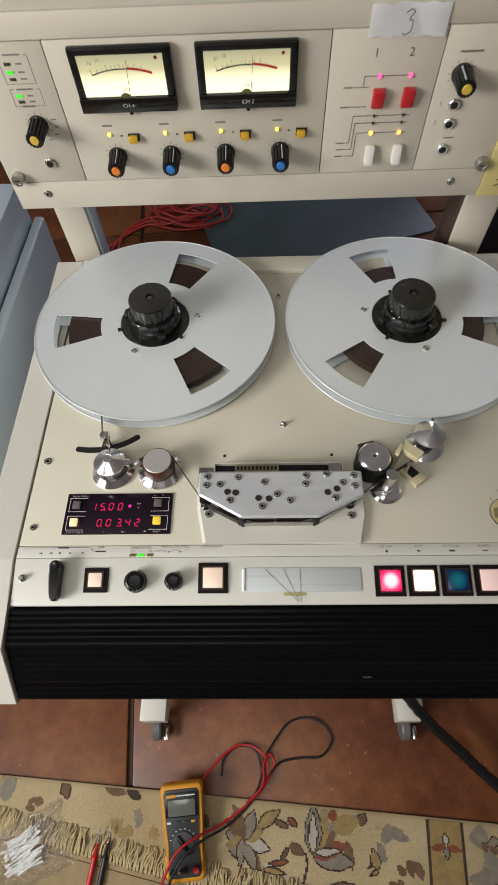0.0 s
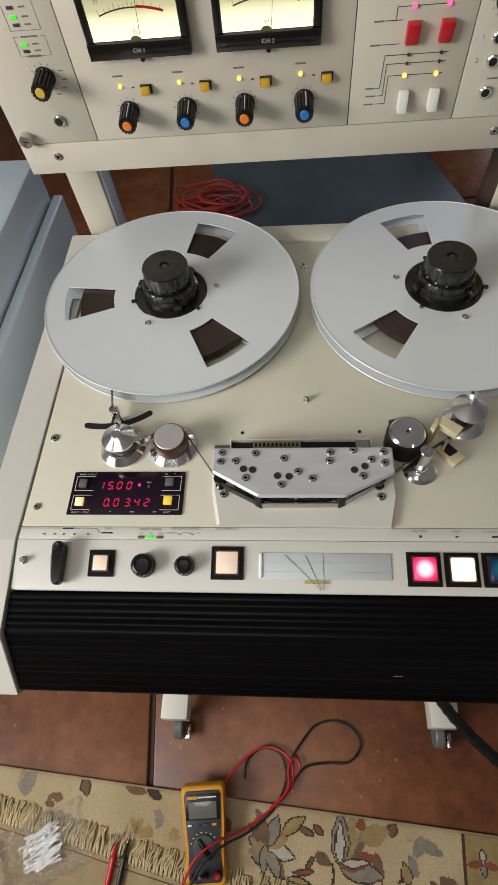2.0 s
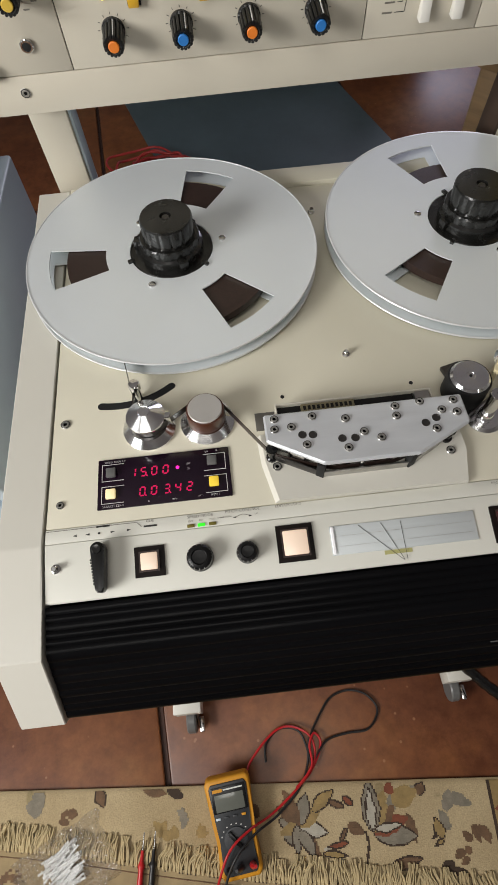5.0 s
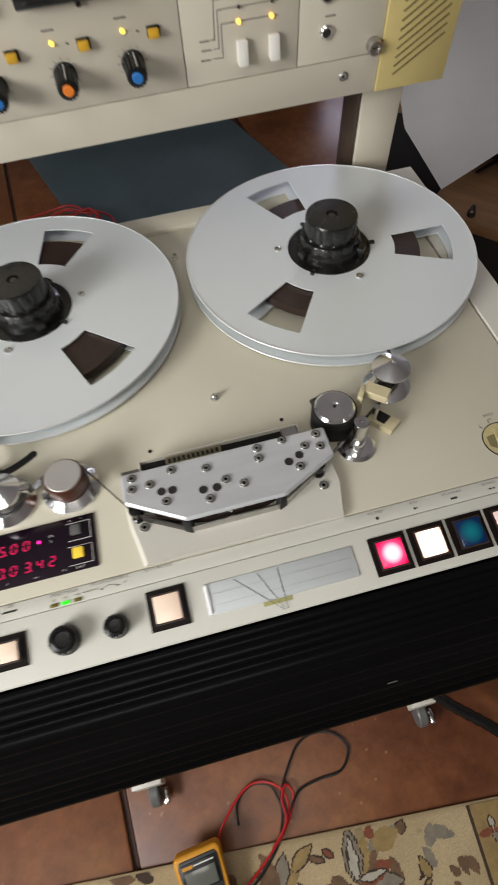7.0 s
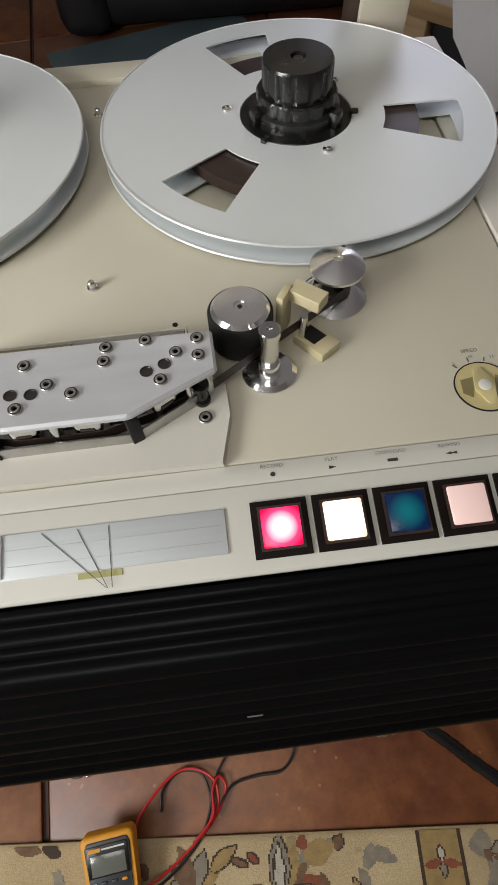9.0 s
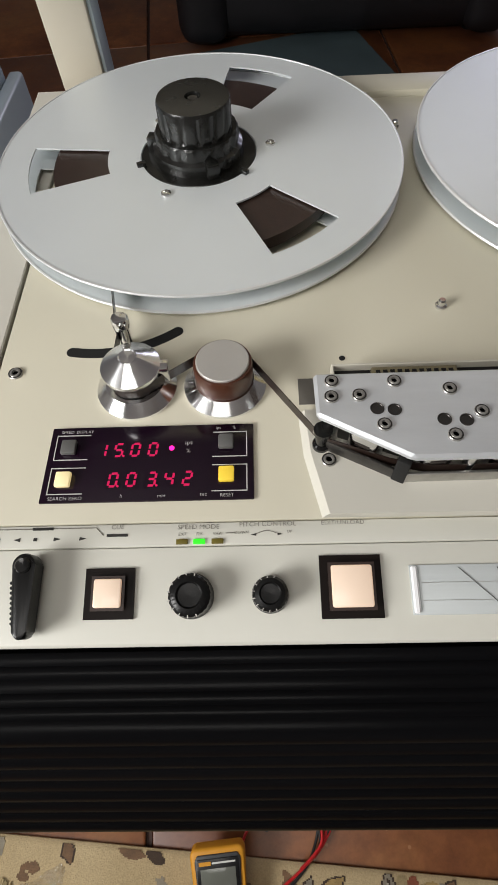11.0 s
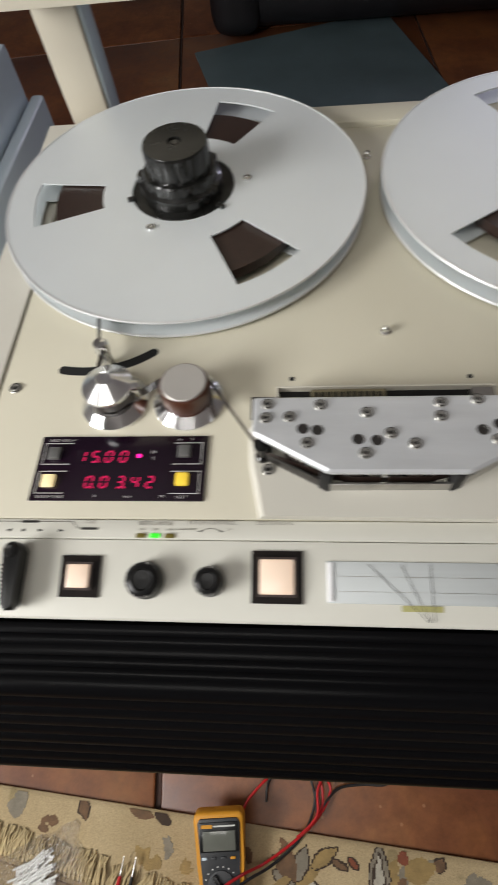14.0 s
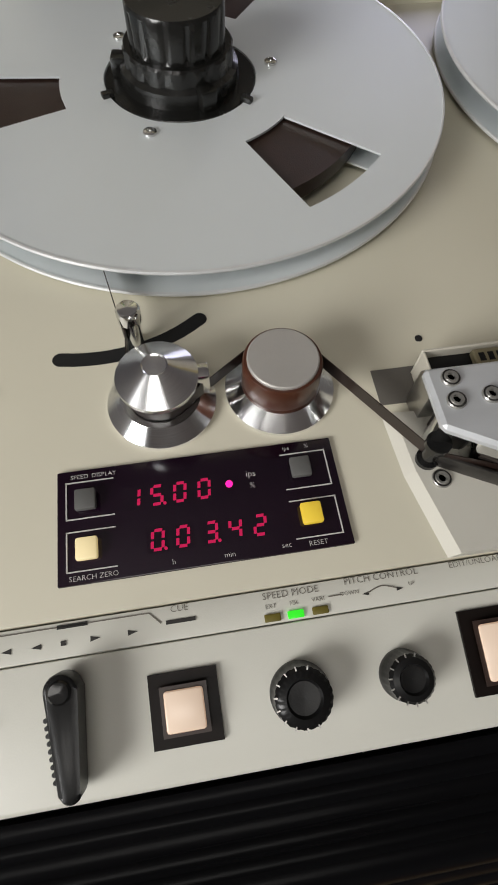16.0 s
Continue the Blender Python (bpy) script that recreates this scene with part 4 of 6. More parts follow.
run = [(-0.190, 0.050)] + arc(-0.1725, -0.0225, 0.0038, 200, 230, 3) + arc(-0.1645, -0.0505, 0.0120, 200, 290, 8) + arc(-0.1193, -0.0505, 0.0149, 125, 38, 9) + \
      arc(-0.0710, -0.0890, 0.0035, 210, 240, 3) + [(-0.045, -0.1035), (-0.028, -0.1075), (0.012, -0.1073), (0.034, -0.1010), (0.0640, -0.0860), (0.0885, -0.0690)] + arc(0.1358, -0.0268, 0.0090, 300, 380, 6) + [(0.150, 0.047)]
tagged(part("tape", ribbon(run, ZD + 0.0078, ZD + 0.0141), TAPE, smooth=True), "dark brown recording tape threaded round rollers and heads", "tape")

# ---- head assembly ----
hd = thing("head_assembly", pose(0, 0, ZD), "milled aluminium tape head assembly with a screwed cover plate", "head block")
base = prism([(-0.0800, -0.070), (-0.0785, -0.094), (-0.0722, -0.1250), (0.0640, -0.1262), (0.0702, -0.100), (0.0695, -0.078)], 0.0, 0.0046, "z")
for v in base.verts:
    if v.co.z < 0.001:
        v.co.x += -0.0030 if v.co.x < 0 else 0.0008
part("base_plate", base, CREAM_SIDE, hd, "cream base plate with bevelled edges", smooth=False)
COVER = [(-0.0775, -0.0700), (0.0660, -0.0700), (0.0665, -0.0935), (0.0265, -0.1138), (-0.0400, -0.1138), (-0.0775, -0.0920)]
part("cover_plate", prism(COVER, 0.0286, 0.0330, "z", 0.0013, 1), HEAD_ALU, hd, "milled aluminium cover plate", smooth=False)
part("rear_bracket", box(-0.0720, 0.0640, -0.0735, -0.0625, 0.0, 0.0200, 0.0008), STEEL, hd)
part("rear_opening", box(-0.0820, 0.0540, -0.0640, -0.0480, 0.0, 0.0004), surface("opening_grey", (0.13, 0.12, 0.105), 0.5, bump=0.1), hd, smooth=False)
RIM = surface("pale_rim", (0.55, 0.52, 0.44), 0.4, vary=0.05, bump=0.05)
for d in ((-0.0665, 0.0535, -0.0520, -0.0508, 0.0004, 0.0155), (-0.0665, -0.0653, -0.0625, -0.0520, 0.0004, 0.0155), (0.0523, 0.0535, -0.0625, -0.0520, 0.0004, 0.0155)):
    part("rear_rim", box(*d, 0.0004, 1), RIM, hd, "thin pale housing wall", smooth=False)
part("rear_shelf", box(-0.0653, 0.0523, -0.0625, -0.0520, 0.0004, 0.0110), BLACK, hd, smooth=False)
part("name_plate", box(-0.0470, -0.0060, -0.0600, -0.0526, 0.0110, 0.0142, 0.0004, 1), surface("tin_plate", (0.22, 0.19, 0.115), 0.4, metal=0.2, bump=0), hd)
for k in range(11):
    part("name_bar", box(-0.0452 + 0.0035 * k, -0.0430 + 0.0035 * k, -0.0582, -0.0546, 0.0142, 0.0144), BLACK, hd, smooth=False)
part("spacer_block", box(0.0400, 0.0515, -0.0610, -0.0528, 0.0110, 0.0150, 0.0004, 1), STEEL, hd)
for x in (-0.0690, 0.0600):
    part("pillar", lathe([(0.0045, 0.003), (0.0045, 0.0290)], 20), CHROME, hd, m=pose(x, -0.0840, 0))
INNER = [(-0.0690, -0.0760), (0.0600, -0.0760), (0.0600, -0.0820), (0.0180, -0.0985), (-0.0360, -0.0985), (-0.0690, -0.0850)]
part("head_carrier", prism(INNER, 0.003, 0.0286, "z", 0.0008), DARK_STEEL, hd)
for a, b in (((-0.0720, -0.0920), (-0.0430, -0.1078)), ((-0.0390, -0.1100), (0.0230, -0.1095)), ((0.0285, -0.1075), (0.0600, -0.0890))):
    d = Vector(b) - Vector(a)
    part("shield", box(0, d.length, -0.0007, 0.0007, 0.0035, 0.0118, 0.0003), STEEL if a[0] > -0.05 else DARK_STEEL, hd, "polished shield strip", m=pose(a[0], a[1], 0, 0, 0, math.degrees(math.atan2(d.y, d.x))))
for x, y, turn in ((-0.0250, -0.1015, 2), (0.0045, -0.1015, -2), (0.0385, -0.0930, 32), (-0.0540, -0.0930, -30)):
    h = part("tape_head", prism([(-0.0085, 0.008), (-0.0085, -0.001), (-0.0060, -0.0052), (0.0060, -0.0052), (0.0085, -0.001), (0.0085, 0.008)], 0.0045, 0.0215, "z", 0.0012), CHROME, hd, "polished metal tape head", m=pose(x, y, 0, 0, 0, turn))
    part("gap_face", box(-0.0035, 0.0035, -0.0056, -0.0050, 0.0085, 0.0160, 0.0002), surface("ferrite", (0.06, 0.05, 0.045), 0.15, metal=0.6, bump=0), h)
for x, y, turn in ((-0.0408, -0.1092, -28), (0.0258, -0.1088, 25)):
    part("divider", box(-0.0030, 0.0030, -0.0012, 0.0040, 0.003, 0.0215, 0.0005), BLACK_RUBBER, hd, "black corner strip", m=pose(x, y, 0, 0, 0, turn))
for x, y in ((-0.0735, -0.0905), (0.0575, -0.0905)):
    part("guide_lobe", lathe([(0.0026, 0.003), (0.0042, 0.0045), (0.0042, 0.0065), (0.0030, 0.0075), (0.0030, 0.0150), (0.0044, 0.0160), (0.0044, 0.0185), (0.0001, 0.0190)], 20), BLACK_GLOSS, hd, "black tape guide", m=pose(x, y, 0))
for x, y in ((-0.0105, -0.1050), (0.0520, -0.0900)):
    part("guide_pin", lathe([(0.0030, 0.003), (0.0030, 0.0225), (0.0001, 0.0225)], 20), CHROME, hd, m=pose(x, y, 0))
for x, y in ((-0.0430, -0.0760), (-0.0200, -0.0808), (0.0168, -0.0752), (0.0160, -0.0832), (0.0350, -0.0735), (0.0487, -0.0822), (0.0588, -0.0752), (0.0588, -0.0852), (0.0412, -0.0968),
             (-0.0090, -0.0928), (0.0020, -0.0988), (-0.0220, -0.1040), (-0.0500, -0.0982), (-0.0588, -0.0830), (-0.0700, -0.0752), (-0.0708, -0.0835)):
    cap_screw(hd, pose(x, y, 0.0331), 0.0032, "cover_screw")
for x, y in ((0.0350, -0.0912), (0.0432, -0.0880), (-0.0250, -0.0962), (-0.0160, -0.0968), (-0.0520, -0.0900), (-0.0448, -0.0908)):
    part("access_hole", lathe([(0.0029, 0.0330), (0.0030, 0.0334), (0.0026, 0.0334), (0.0024, 0.0331), (0.0001, 0.0331)], 20), DARK_STEEL, hd, m=pose(x, y, 0))
for x, y in ((-0.0705, -0.0985), (0.0582, -0.1008)):
    cap_screw(hd, pose(x, y, 0.0046), 0.0035, "base_screw")

# ---- meter bridge ----
BRIDGE = pose(0.005, 0.2164, 0.9549, 4.6, -0.16, 0.6)
br = thing("meter_bridge", BRIDGE, "cream overhead meter bridge with two lit meters, knobs and switches", "meter bridge")
part("case", box(-0.277, 0.200, 0.002, 0.15, -0.0165, 0.1630, 0.0015), BRIDGE_CREAM, br, "cream sheet-metal bridge case")
part("lower_rail", box(-0.277, 0.200, -0.0015, 0.002, -0.0165, 0.0146, 0.0006), BRIDGE_CREAM, br)
part("upper_rail", box(-0.277, 0.200, -0.0015, 0.002, 0.1435, 0.1630, 0.0006), BRIDGE_CREAM, br)
for x0, x1 in ((-0.277, -0.2003), (-0.1995, 0.0337), (0.0345, 0.1265), (0.1273, 0.200)):
    part("face_panel", box(x0, x1, -0.0015, 0.002, 0.0154, 0.1427, 0.0005), BRIDGE_CREAM, br)
part("seam_backing", box(-0.2765, 0.1995, 0.0004, 0.0019, -0.012, 0.158), SEAM, br, smooth=False)
F = -0.0015
LEG_BROWN = surface("dark_brown_enamel", (0.055, 0.038, 0.028), 0.45, vary=0.2, scale=30, bump=0.1)
for sx, x0, x1 in ((-1, -0.2600, -0.2250), (1, 0.2075, 0.2480)):
    part("support_leg", box(x0, x1, 0.0320, 0.062, -0.235, -0.0165, 0.002), BRIDGE_CREAM, br, "cream folded-steel support leg")
    # left web wears the cabinet's blue-grey: bluish light painted on a cream side
    part("leg_web", box(x1 if sx < 0 else x0 - 0.004, x1 + 0.003 if sx < 0 else x0, 0.036, 0.062 if sx < 0 else 0.072, -0.235, -0.0165, 0.001), CABINET_GREY if sx < 0 else LEG_BROWN, br, "" if sx < 0 else "dark brown inner channel of the leg")
# buff vent plate beside the panels
vp = part("vent_plate", box(0.2005, 0.2650, -0.0035, 0.060, -0.0165, 0.1630, 0.0008), YELLOW_PLATE, br, "buff yellow vent plate with slanted slots")
for k in range(22):
    z = -0.004 + 0.0068 * k
    x0, x1 = 0.2135, 0.2560
    b = prism([(x0, z), (x0 + 0.0012, z - 0.0006), (x1, z + 0.0262), (x1 - 0.0010, z + 0.0270)], -0.0039, -0.0034, "y")
    if z + 0.027 < 0.160:
        part("vent_slot", b, surface("slot_shadow", (0.09, 0.07, 0.02), 0.8, bump=0) if k == 0 else bpy.data.materials["slot_shadow"], vp, smooth=False)
    else:
        b.free()


def out(x, z, y=F):
    """Local z of a fitting pointing out of the face."""
    return pose(x, y, z, 90)


def vu_meter(x0, word):
    v = part("vu_meter", box(0, 0.0840, -0.0065, -0.0004, 0, 0.0520, 0.0015), BLACK, br, "black framed level meter with a lit cream dial", m=pose(x0, F, 0.0874))
    part("dial", box(0, 0.0705, -0.0004, 0, 0, 0.0335), DIAL, v, "cream dial card with the lamp's glow painted in", smooth=False, m=pose(0.0068, -0.0067, 0.0140))
    part("lower_bezel", prism([(-0.0064, 0.0005), (-0.0092, 0.0010), (-0.0092, 0.0128), (-0.0064, 0.0138)], 0.0005, 0.0835, "x", 0.0004), BLACK_GLOSS, v)
    part("bezel_edge", box(0.0015, 0.0062, -0.0080, -0.0064, 0.0138, 0.0515, 0.0006), BLACK, v)
    part("bezel_edge", box(0.0778, 0.0825, -0.0080, -0.0064, 0.0138, 0.0515, 0.0006), BLACK, v)
    part("bezel_edge", box(0.0015, 0.0825, -0.0080, -0.0064, 0.0472, 0.0515, 0.0006), BLACK, v)
    cx, cz, R = 0.042, -0.0400, 0.0755
    def sweep(a0, a1, w):
        pts = [(cx + R * math.cos(radians(a0 + (a1 - a0) * k / 10)), cz + R * math.sin(radians(a0 + (a1 - a0) * k / 10))) for k in range(11)]
        pts += [(cx + (R + w) * math.cos(radians(a1 + (a0 - a1) * k / 10)), cz + (R + w) * math.sin(radians(a1 + (a0 - a1) * k / 10))) for k in range(11)]
        return prism(pts, -0.0073, -0.0071, "y")
    part("scale_arc", sweep(109.5, 87, 0.0010), INK, v, smooth=False)
    part("red_arc", sweep(86.7, 71, 0.0018), RED_SWITCH, v, smooth=False)
    for k, a in enumerate((109, 105, 102, 99, 96, 93.5, 91, 88.5, 85.5, 82, 78, 73)):
        c, s = math.cos(radians(a)), math.sin(radians(a))
        part("scale_tick", box(-0.00014, 0.00014, -0.0073, -0.0071, 0, 0.0024 if k % 3 else 0.0040), INK_GREY, v, smooth=False, m=pose(cx + (R + 0.0012) * c, 0, cz + (R + 0.0012) * s, 0, 90 - a, 0))
    for w, x, z in (("20", 0.0165, 0.0412), ("10", 0.0235, 0.0432)):
        lettering(w, 0.0028, x, -0.0073, z, v, INK_GREY, True)
    lettering("VU", 0.0034, 0.0425, -0.0073, 0.0195, v, INK_GREY, True)
    part("peak_lamp", lathe([(0.0014, 0), (0.0014, 0.0003), (0.0001, 0.0003)], 12), surface("dark_red_lamp", (0.15, 0.01, 0.01), 0.3, bump=0), v, m=out(0.0715, 0.0440, -0.0071))
    part("needle", box(-0.0002, 0.0002, -0.0080, -0.0077, 0.0, 0.0290), INK_GREY, v, smooth=False, m=pose(0.0450, 0, 0.0145, 0, 4, 0))
    part("lamp_hood", lathe([(0.0050, 0.0), (0.0050, 0.0012), (0.0001, 0.0012)], 24), surface("olive_shade", (0.10, 0.10, 0.03), 0.6, bump=0), v, m=out(0.0410, 0.0118, -0.0069))
    lettering(word, 0.0033, 0.0420, -0.00935, 0.0070, v, WHITE_INK, True)
    part("zero_screw", lathe([(0.0019, 0.0), (0.0019, 0.004), (0.0001, 0.004)], 14), BLACK, v, m=out(0.0420, -0.0025, -0.0002))
    return v


vu_meter(-0.1805, "CH 1")
vu_meter(-0.0768, "CH 2")


def bridge_knob(x, z, cap, turn=0, ticks=True):
    r = 0.0088
    k = part("control_knob", lathe([(r, 0.0), (r, 0.0024), (r * 0.93, 0.0032), (r * 0.90, 0.0205), (r * 0.86, 0.0224), (r * 0.62, 0.0228), (r * 0.52, 0.0220), (0.0001, 0.0220)], 90, flute=(15, 0.0013, 0.0030, 0.0226)), BLACK, br, "fluted black control knob with a coloured cap", m=out(x, z) @ pose(0, 0, 0, 0, 0, turn))
    part("cap", lathe([(0.0041, 0.0220), (0.0041, 0.0232), (0.0036, 0.0237), (0.0001, 0.0237)], 24), cap, k)
    part("pointer", box(-0.00035, 0.00035, r * 0.80, r * 0.945, 0.0024, 0.0215), WHITE_INK, k, smooth=False)
    if ticks:
        for j in range(11):
            a = radians(-60 + j * 30)
            part("dial_tick", box(-0.0002, 0.0002, 0.0100, 0.0118, 0, 0.0002), INK, br, smooth=False, m=out(x, z) @ pose(0, 0, 0, 0, 0, -150 + 30 * j))


def lamp_dot(x, z, mt, r=0.0016, name="indicator_lamp"):
    part(name, lathe([(r, 0), (r, 0.0012), (r * 0.7, 0.0022), (0.0001, 0.0026)], 16), mt, br, m=out(x, z))


for k, cap in enumerate((ORANGE_CAP, BLUE_CAP, ORANGE_CAP, BLUE_CAP)):
    x = -0.1615 + 0.0519 * k
    bridge_knob(x, 0.0415, cap, (-8, -22, -4, -10)[k])
    lamp_dot(x - 0.0030, 0.0630, LED_YELLOW)
    part("amber_button", box(-0.0040, 0.0040, -0.0064, -0.0016, -0.0030, 0.0030, 0.0008), YELLOW_BTN, br, "amber square push key", m=pose(x + 0.0190, F, 0.0598))
    part("key_surround", box(-0.0050, 0.0050, -0.0016, 0, -0.0040, 0.0038, 0.0004, 1), BLACK, br, m=pose(x + 0.0194, F, 0.0598))
    part("dot_mark", box(-0.0011, 0.0011, -0.0002, 0, -0.0006, 0.0006), INK, br, smooth=False, m=pose(x + 0.0080, F, 0.0612))
    part("print_bar", box(-0.0045, 0.0045, -0.0002, 0, -0.0007, 0.0007), INK_GREY, br, smooth=False, m=pose(x - 0.0030, F, 0.0712))
bridge_knob(-0.2265, 0.0745, YELLOW_CAP, 40)
bridge_knob(0.1470, 0.1060, YELLOW_CAP, 20)
part("print_bar", box(-0.0095, 0.0095, -0.0002, 0, -0.0008, 0.0008), INK_GREY, br, smooth=False, m=pose(0.150, F, 0.1235))
part("print_bar", box(-0.0055, 0.0055, -0.0002, 0, -0.0008, 0.0008), INK_GREY, br, smooth=False, m=pose(-0.2285, F, 0.0915))
for x, z in ((-0.2115, 0.0790), (-0.2105, 0.0720), (-0.2130, 0.0650), (-0.2200, 0.0600)):
    part("print_bar", box(-0.0022, 0.0022, -0.0002, 0, -0.0005, 0.0005), INK_GREY, br, smooth=False, m=pose(x, F, z))


def jack(x, z):
    j = part("jack_socket", lathe([(0.0052, 0), (0.0052, 0.0022), (0.0044, 0.0030), (0.0032, 0.0030), (0.0030, 0.0012), (0.0001, 0.0012)], 28), CHROME, br, "chrome jack socket", m=out(x, z))
    part("bore", lathe([(0.0034, 0.0013), (0.0034, 0.0030), (0.0030, 0.0031), (0.0001, 0.0031)], 20), SLOT, j)


for x, z in ((-0.2290, 0.0370), (0.1478, 0.0805), (0.1483, 0.0630), (0.1497, 0.0380)):
    jack(x, z)
part("print_bar", box(-0.0045, 0.0045, -0.0002, 0, -0.0006, 0.0006), INK_GREY, br, smooth=False, m=pose(0.1525, F, 0.0485))
for x, z in ((-0.2440, 0.0018), (0.1690, 0.0012)):
    cap_screw(br, out(x, z), 0.0040)
for x in (-0.2660, 0.1920):
    t = part("thumb_screw", lathe([(0.0060, 0), (0.0060, 0.0070), (0.0054, 0.0082), (0.0034, 0.0082), (0.0030, 0.0070), (0.0001, 0.0070)], 36, flute=(18, 0.0004, 0.0005, 0.0069)), STEEL, br, "knurled steel thumb screw", m=out(x, 0.0225))
    part("slot", box(-0.0024, 0.0024, -0.0004, 0.0004, 0.0070, 0.0073), SLOT, t, smooth=False)
cap_screw(br, out(0.192, 0.150), 0.0040)
# record-ready and input switches
for x, n in ((0.0790, "1"), (0.1050, "2")):
    lettering(n, 0.0068, x - (0.004 if n == "2" else 0.007), F - 0.0002, 0.1245, br, INK, True)
    lamp_dot(x - 0.0012, 0.1065, LED_RED, 0.0018)
    s = part("rocker_switch", prism([(-0.0002, -0.0085), (-0.0060, -0.0070), (-0.0085, 0.0085), (-0.0002, 0.0085)], -0.0050, 0.0050, "x", 0.0010), RED_SWITCH, br, "red rocker switch", m=pose(x, F, 0.0885))
    s = part("rocker_switch", prism([(-0.0002, -0.0085), (-0.0085, -0.0085), (-0.0050, 0.0085), (-0.0002, 0.0085)], -0.0042, 0.0042, "x", 0.0010), WHITE_SWITCH, br, "white rocker switch", m=pose(x + 0.0010, F, 0.0360))
    lamp_dot(x - 0.0005, 0.0560, LED_ORANGE, 0.0018)
    for z in (0.0655, 0.0722):
        lamp_dot(x - 0.0002, z, INK, 0.0012, "dark_lamp")


def print_line(x0, z0, x1, z1, w=0.0005, mt=INK):
    d = Vector((x1 - x0, z1 - z0))
    part("print_line", box(0, d.length, -0.0002, 0, -w / 2, w / 2), mt, br, smooth=False, m=pose(x0, F, z0, 0, -math.degrees(math.atan2(d.y, d.x)), 0))


for q in ((0.0650, 0.1065, 0.1065, 0.1065), (0.0650, 0.1065, 0.0650, 0.0975), (0.0570, 0.0975, 0.0700, 0.0975), (0.0560, 0.0805, 0.0700, 0.0805),
          (0.0600, 0.0722, 0.1110, 0.0722), (0.0625, 0.0655, 0.1100, 0.0655), (0.0650, 0.0560, 0.1095, 0.0560), (0.0600, 0.0722, 0.0590, 0.0465), (0.0625, 0.0655, 0.0620, 0.0400), (0.0650, 0.0560, 0.0648, 0.0330),
          (0.0560, 0.0465, 0.0590, 0.0465), (0.0580, 0.0400, 0.0620, 0.0400), (0.0570, 0.0330, 0.0648, 0.0330)):
    print_line(*q)
for x, z in ((0.0520, 0.0975), (0.0510, 0.0805), (0.0510, 0.0465), (0.0520, 0.0400), (0.0510, 0.0330)):
    part("print_bar", box(-0.0040, 0.0040, -0.0002, 0, -0.0006, 0.0006), INK_GREY, br, smooth=False, m=pose(x, F, z))
for n, x, z in (("1", 0.1362, 0.0810), ("2", 0.1356, 0.0635)):
    lettering(n, 0.0040, x, F - 0.0002, z, br, INK, True)
# small lamps at the end
for z, mts in ((0.1265, ("off",)), (0.1200, ("on",)), (0.1145, ("off",)), (0.1005, ("on",)), (0.0955, ("off",))):
    part("status_lamp", box(-0.0026, 0.0026, -0.0008, 0, -0.0012, 0.0012, 0.0003), LED_GREEN if mts[0] == "on" else INK, br, m=pose(-0.2335, F, z))
    part("print_bar", box(-0.0026, 0.0026, -0.0002, 0, -0.0006, 0.0006), INK_GREY, br, smooth=False, m=pose(-0.2240, F, z))

for z0, z1, x0, x1 in ((0.1105, 0.1335, -0.2400, -0.2150), (0.0915, 0.1060, -0.2400, -0.2140)):
    for q in ((x0, z0, x1, z0), (x0, z1, x0 + 0.004, z1), (x1 - 0.003, z1, x1, z1), (x0, z0, x0, z1), (x1, z0, x1, z1)):
        print_line(*q, 0.0003, INK_GREY)
    part("print_bar", box(-0.0070, 0.0070, -0.0002, 0, -0.0006, 0.0006), INK_GREY, br, smooth=False, m=pose((x0 + x1) / 2, F, z1))

# paper note stuck over the top edge
note = thing("paper_note", BRIDGE @ pose(0.0930, -0.0024, 0.1480), "torn white paper note with a handwritten 3", "paper note")
nb = bmesh.new()
grid = [[nb.verts.new((-0.0305 + 0.0610 * i / 8, -0.0003 - 0.0012 * math.sin(i * 1.3) * (j / 4) + (-0.0010 if i > 6 else 0), -0.0115 + 0.0235 * j / 4 + 0.0010 * math.sin(i * 2.3) * (j in (0, 4)))) for i in range(9)] for j in range(5)]
for j in range(4):
    for i in range(8):
        nb.faces.new((grid[j][i], grid[j][i + 1], grid[j + 1][i + 1], grid[j + 1][i]))
bmesh.ops.solidify(nb, geom=nb.faces[:], thickness=0.0003)
part("sheet", nb, PAPER, note)
part("handwriting", tube([(-0.0040, -0.0030, 0.0065), (-0.0005, -0.0030, 0.0088), (0.0022, -0.0030, 0.0070), (-0.0010, -0.0030, 0.0018), (0.0020, -0.0030, 0.0010), (0.0018, -0.0030, -0.0060), (-0.0025, -0.0030, -0.0088), (-0.0045, -0.0030, -0.0070)], 0.00035, 5), INK, note)

# ---- front floor: rug, meter, leads ----
def rug_frame(x, y, z=0):
    return pose(x, y, z, 0, 0, -4.6)


rng = random.Random(4)
rug = thing("rug", rug_frame(0, -0.352), "cream floral wool rug with stepped woven flowers, on the terracotta floor", "rug", "rugs on the floor")
RUG_EDGE = [(0.002, 0.0), (0.004, 0.003), (0.0035, 0.007), (0.0, 0.0095), (-0.006, 0.0105), (-0.30, 0.0105), (-0.30, 0.0)]
part("woven_top", prism(RUG_EDGE, -0.95, 0.95, "x"), RUG, rug)


def tip_y(x):
    """Where the strands of the fringe end."""
    return -0.1125 - 0.105 * x + 0.003 * math.sin(x * 9) - 0.0


def hem_y(x):
    return tip_y(x) - 0.033


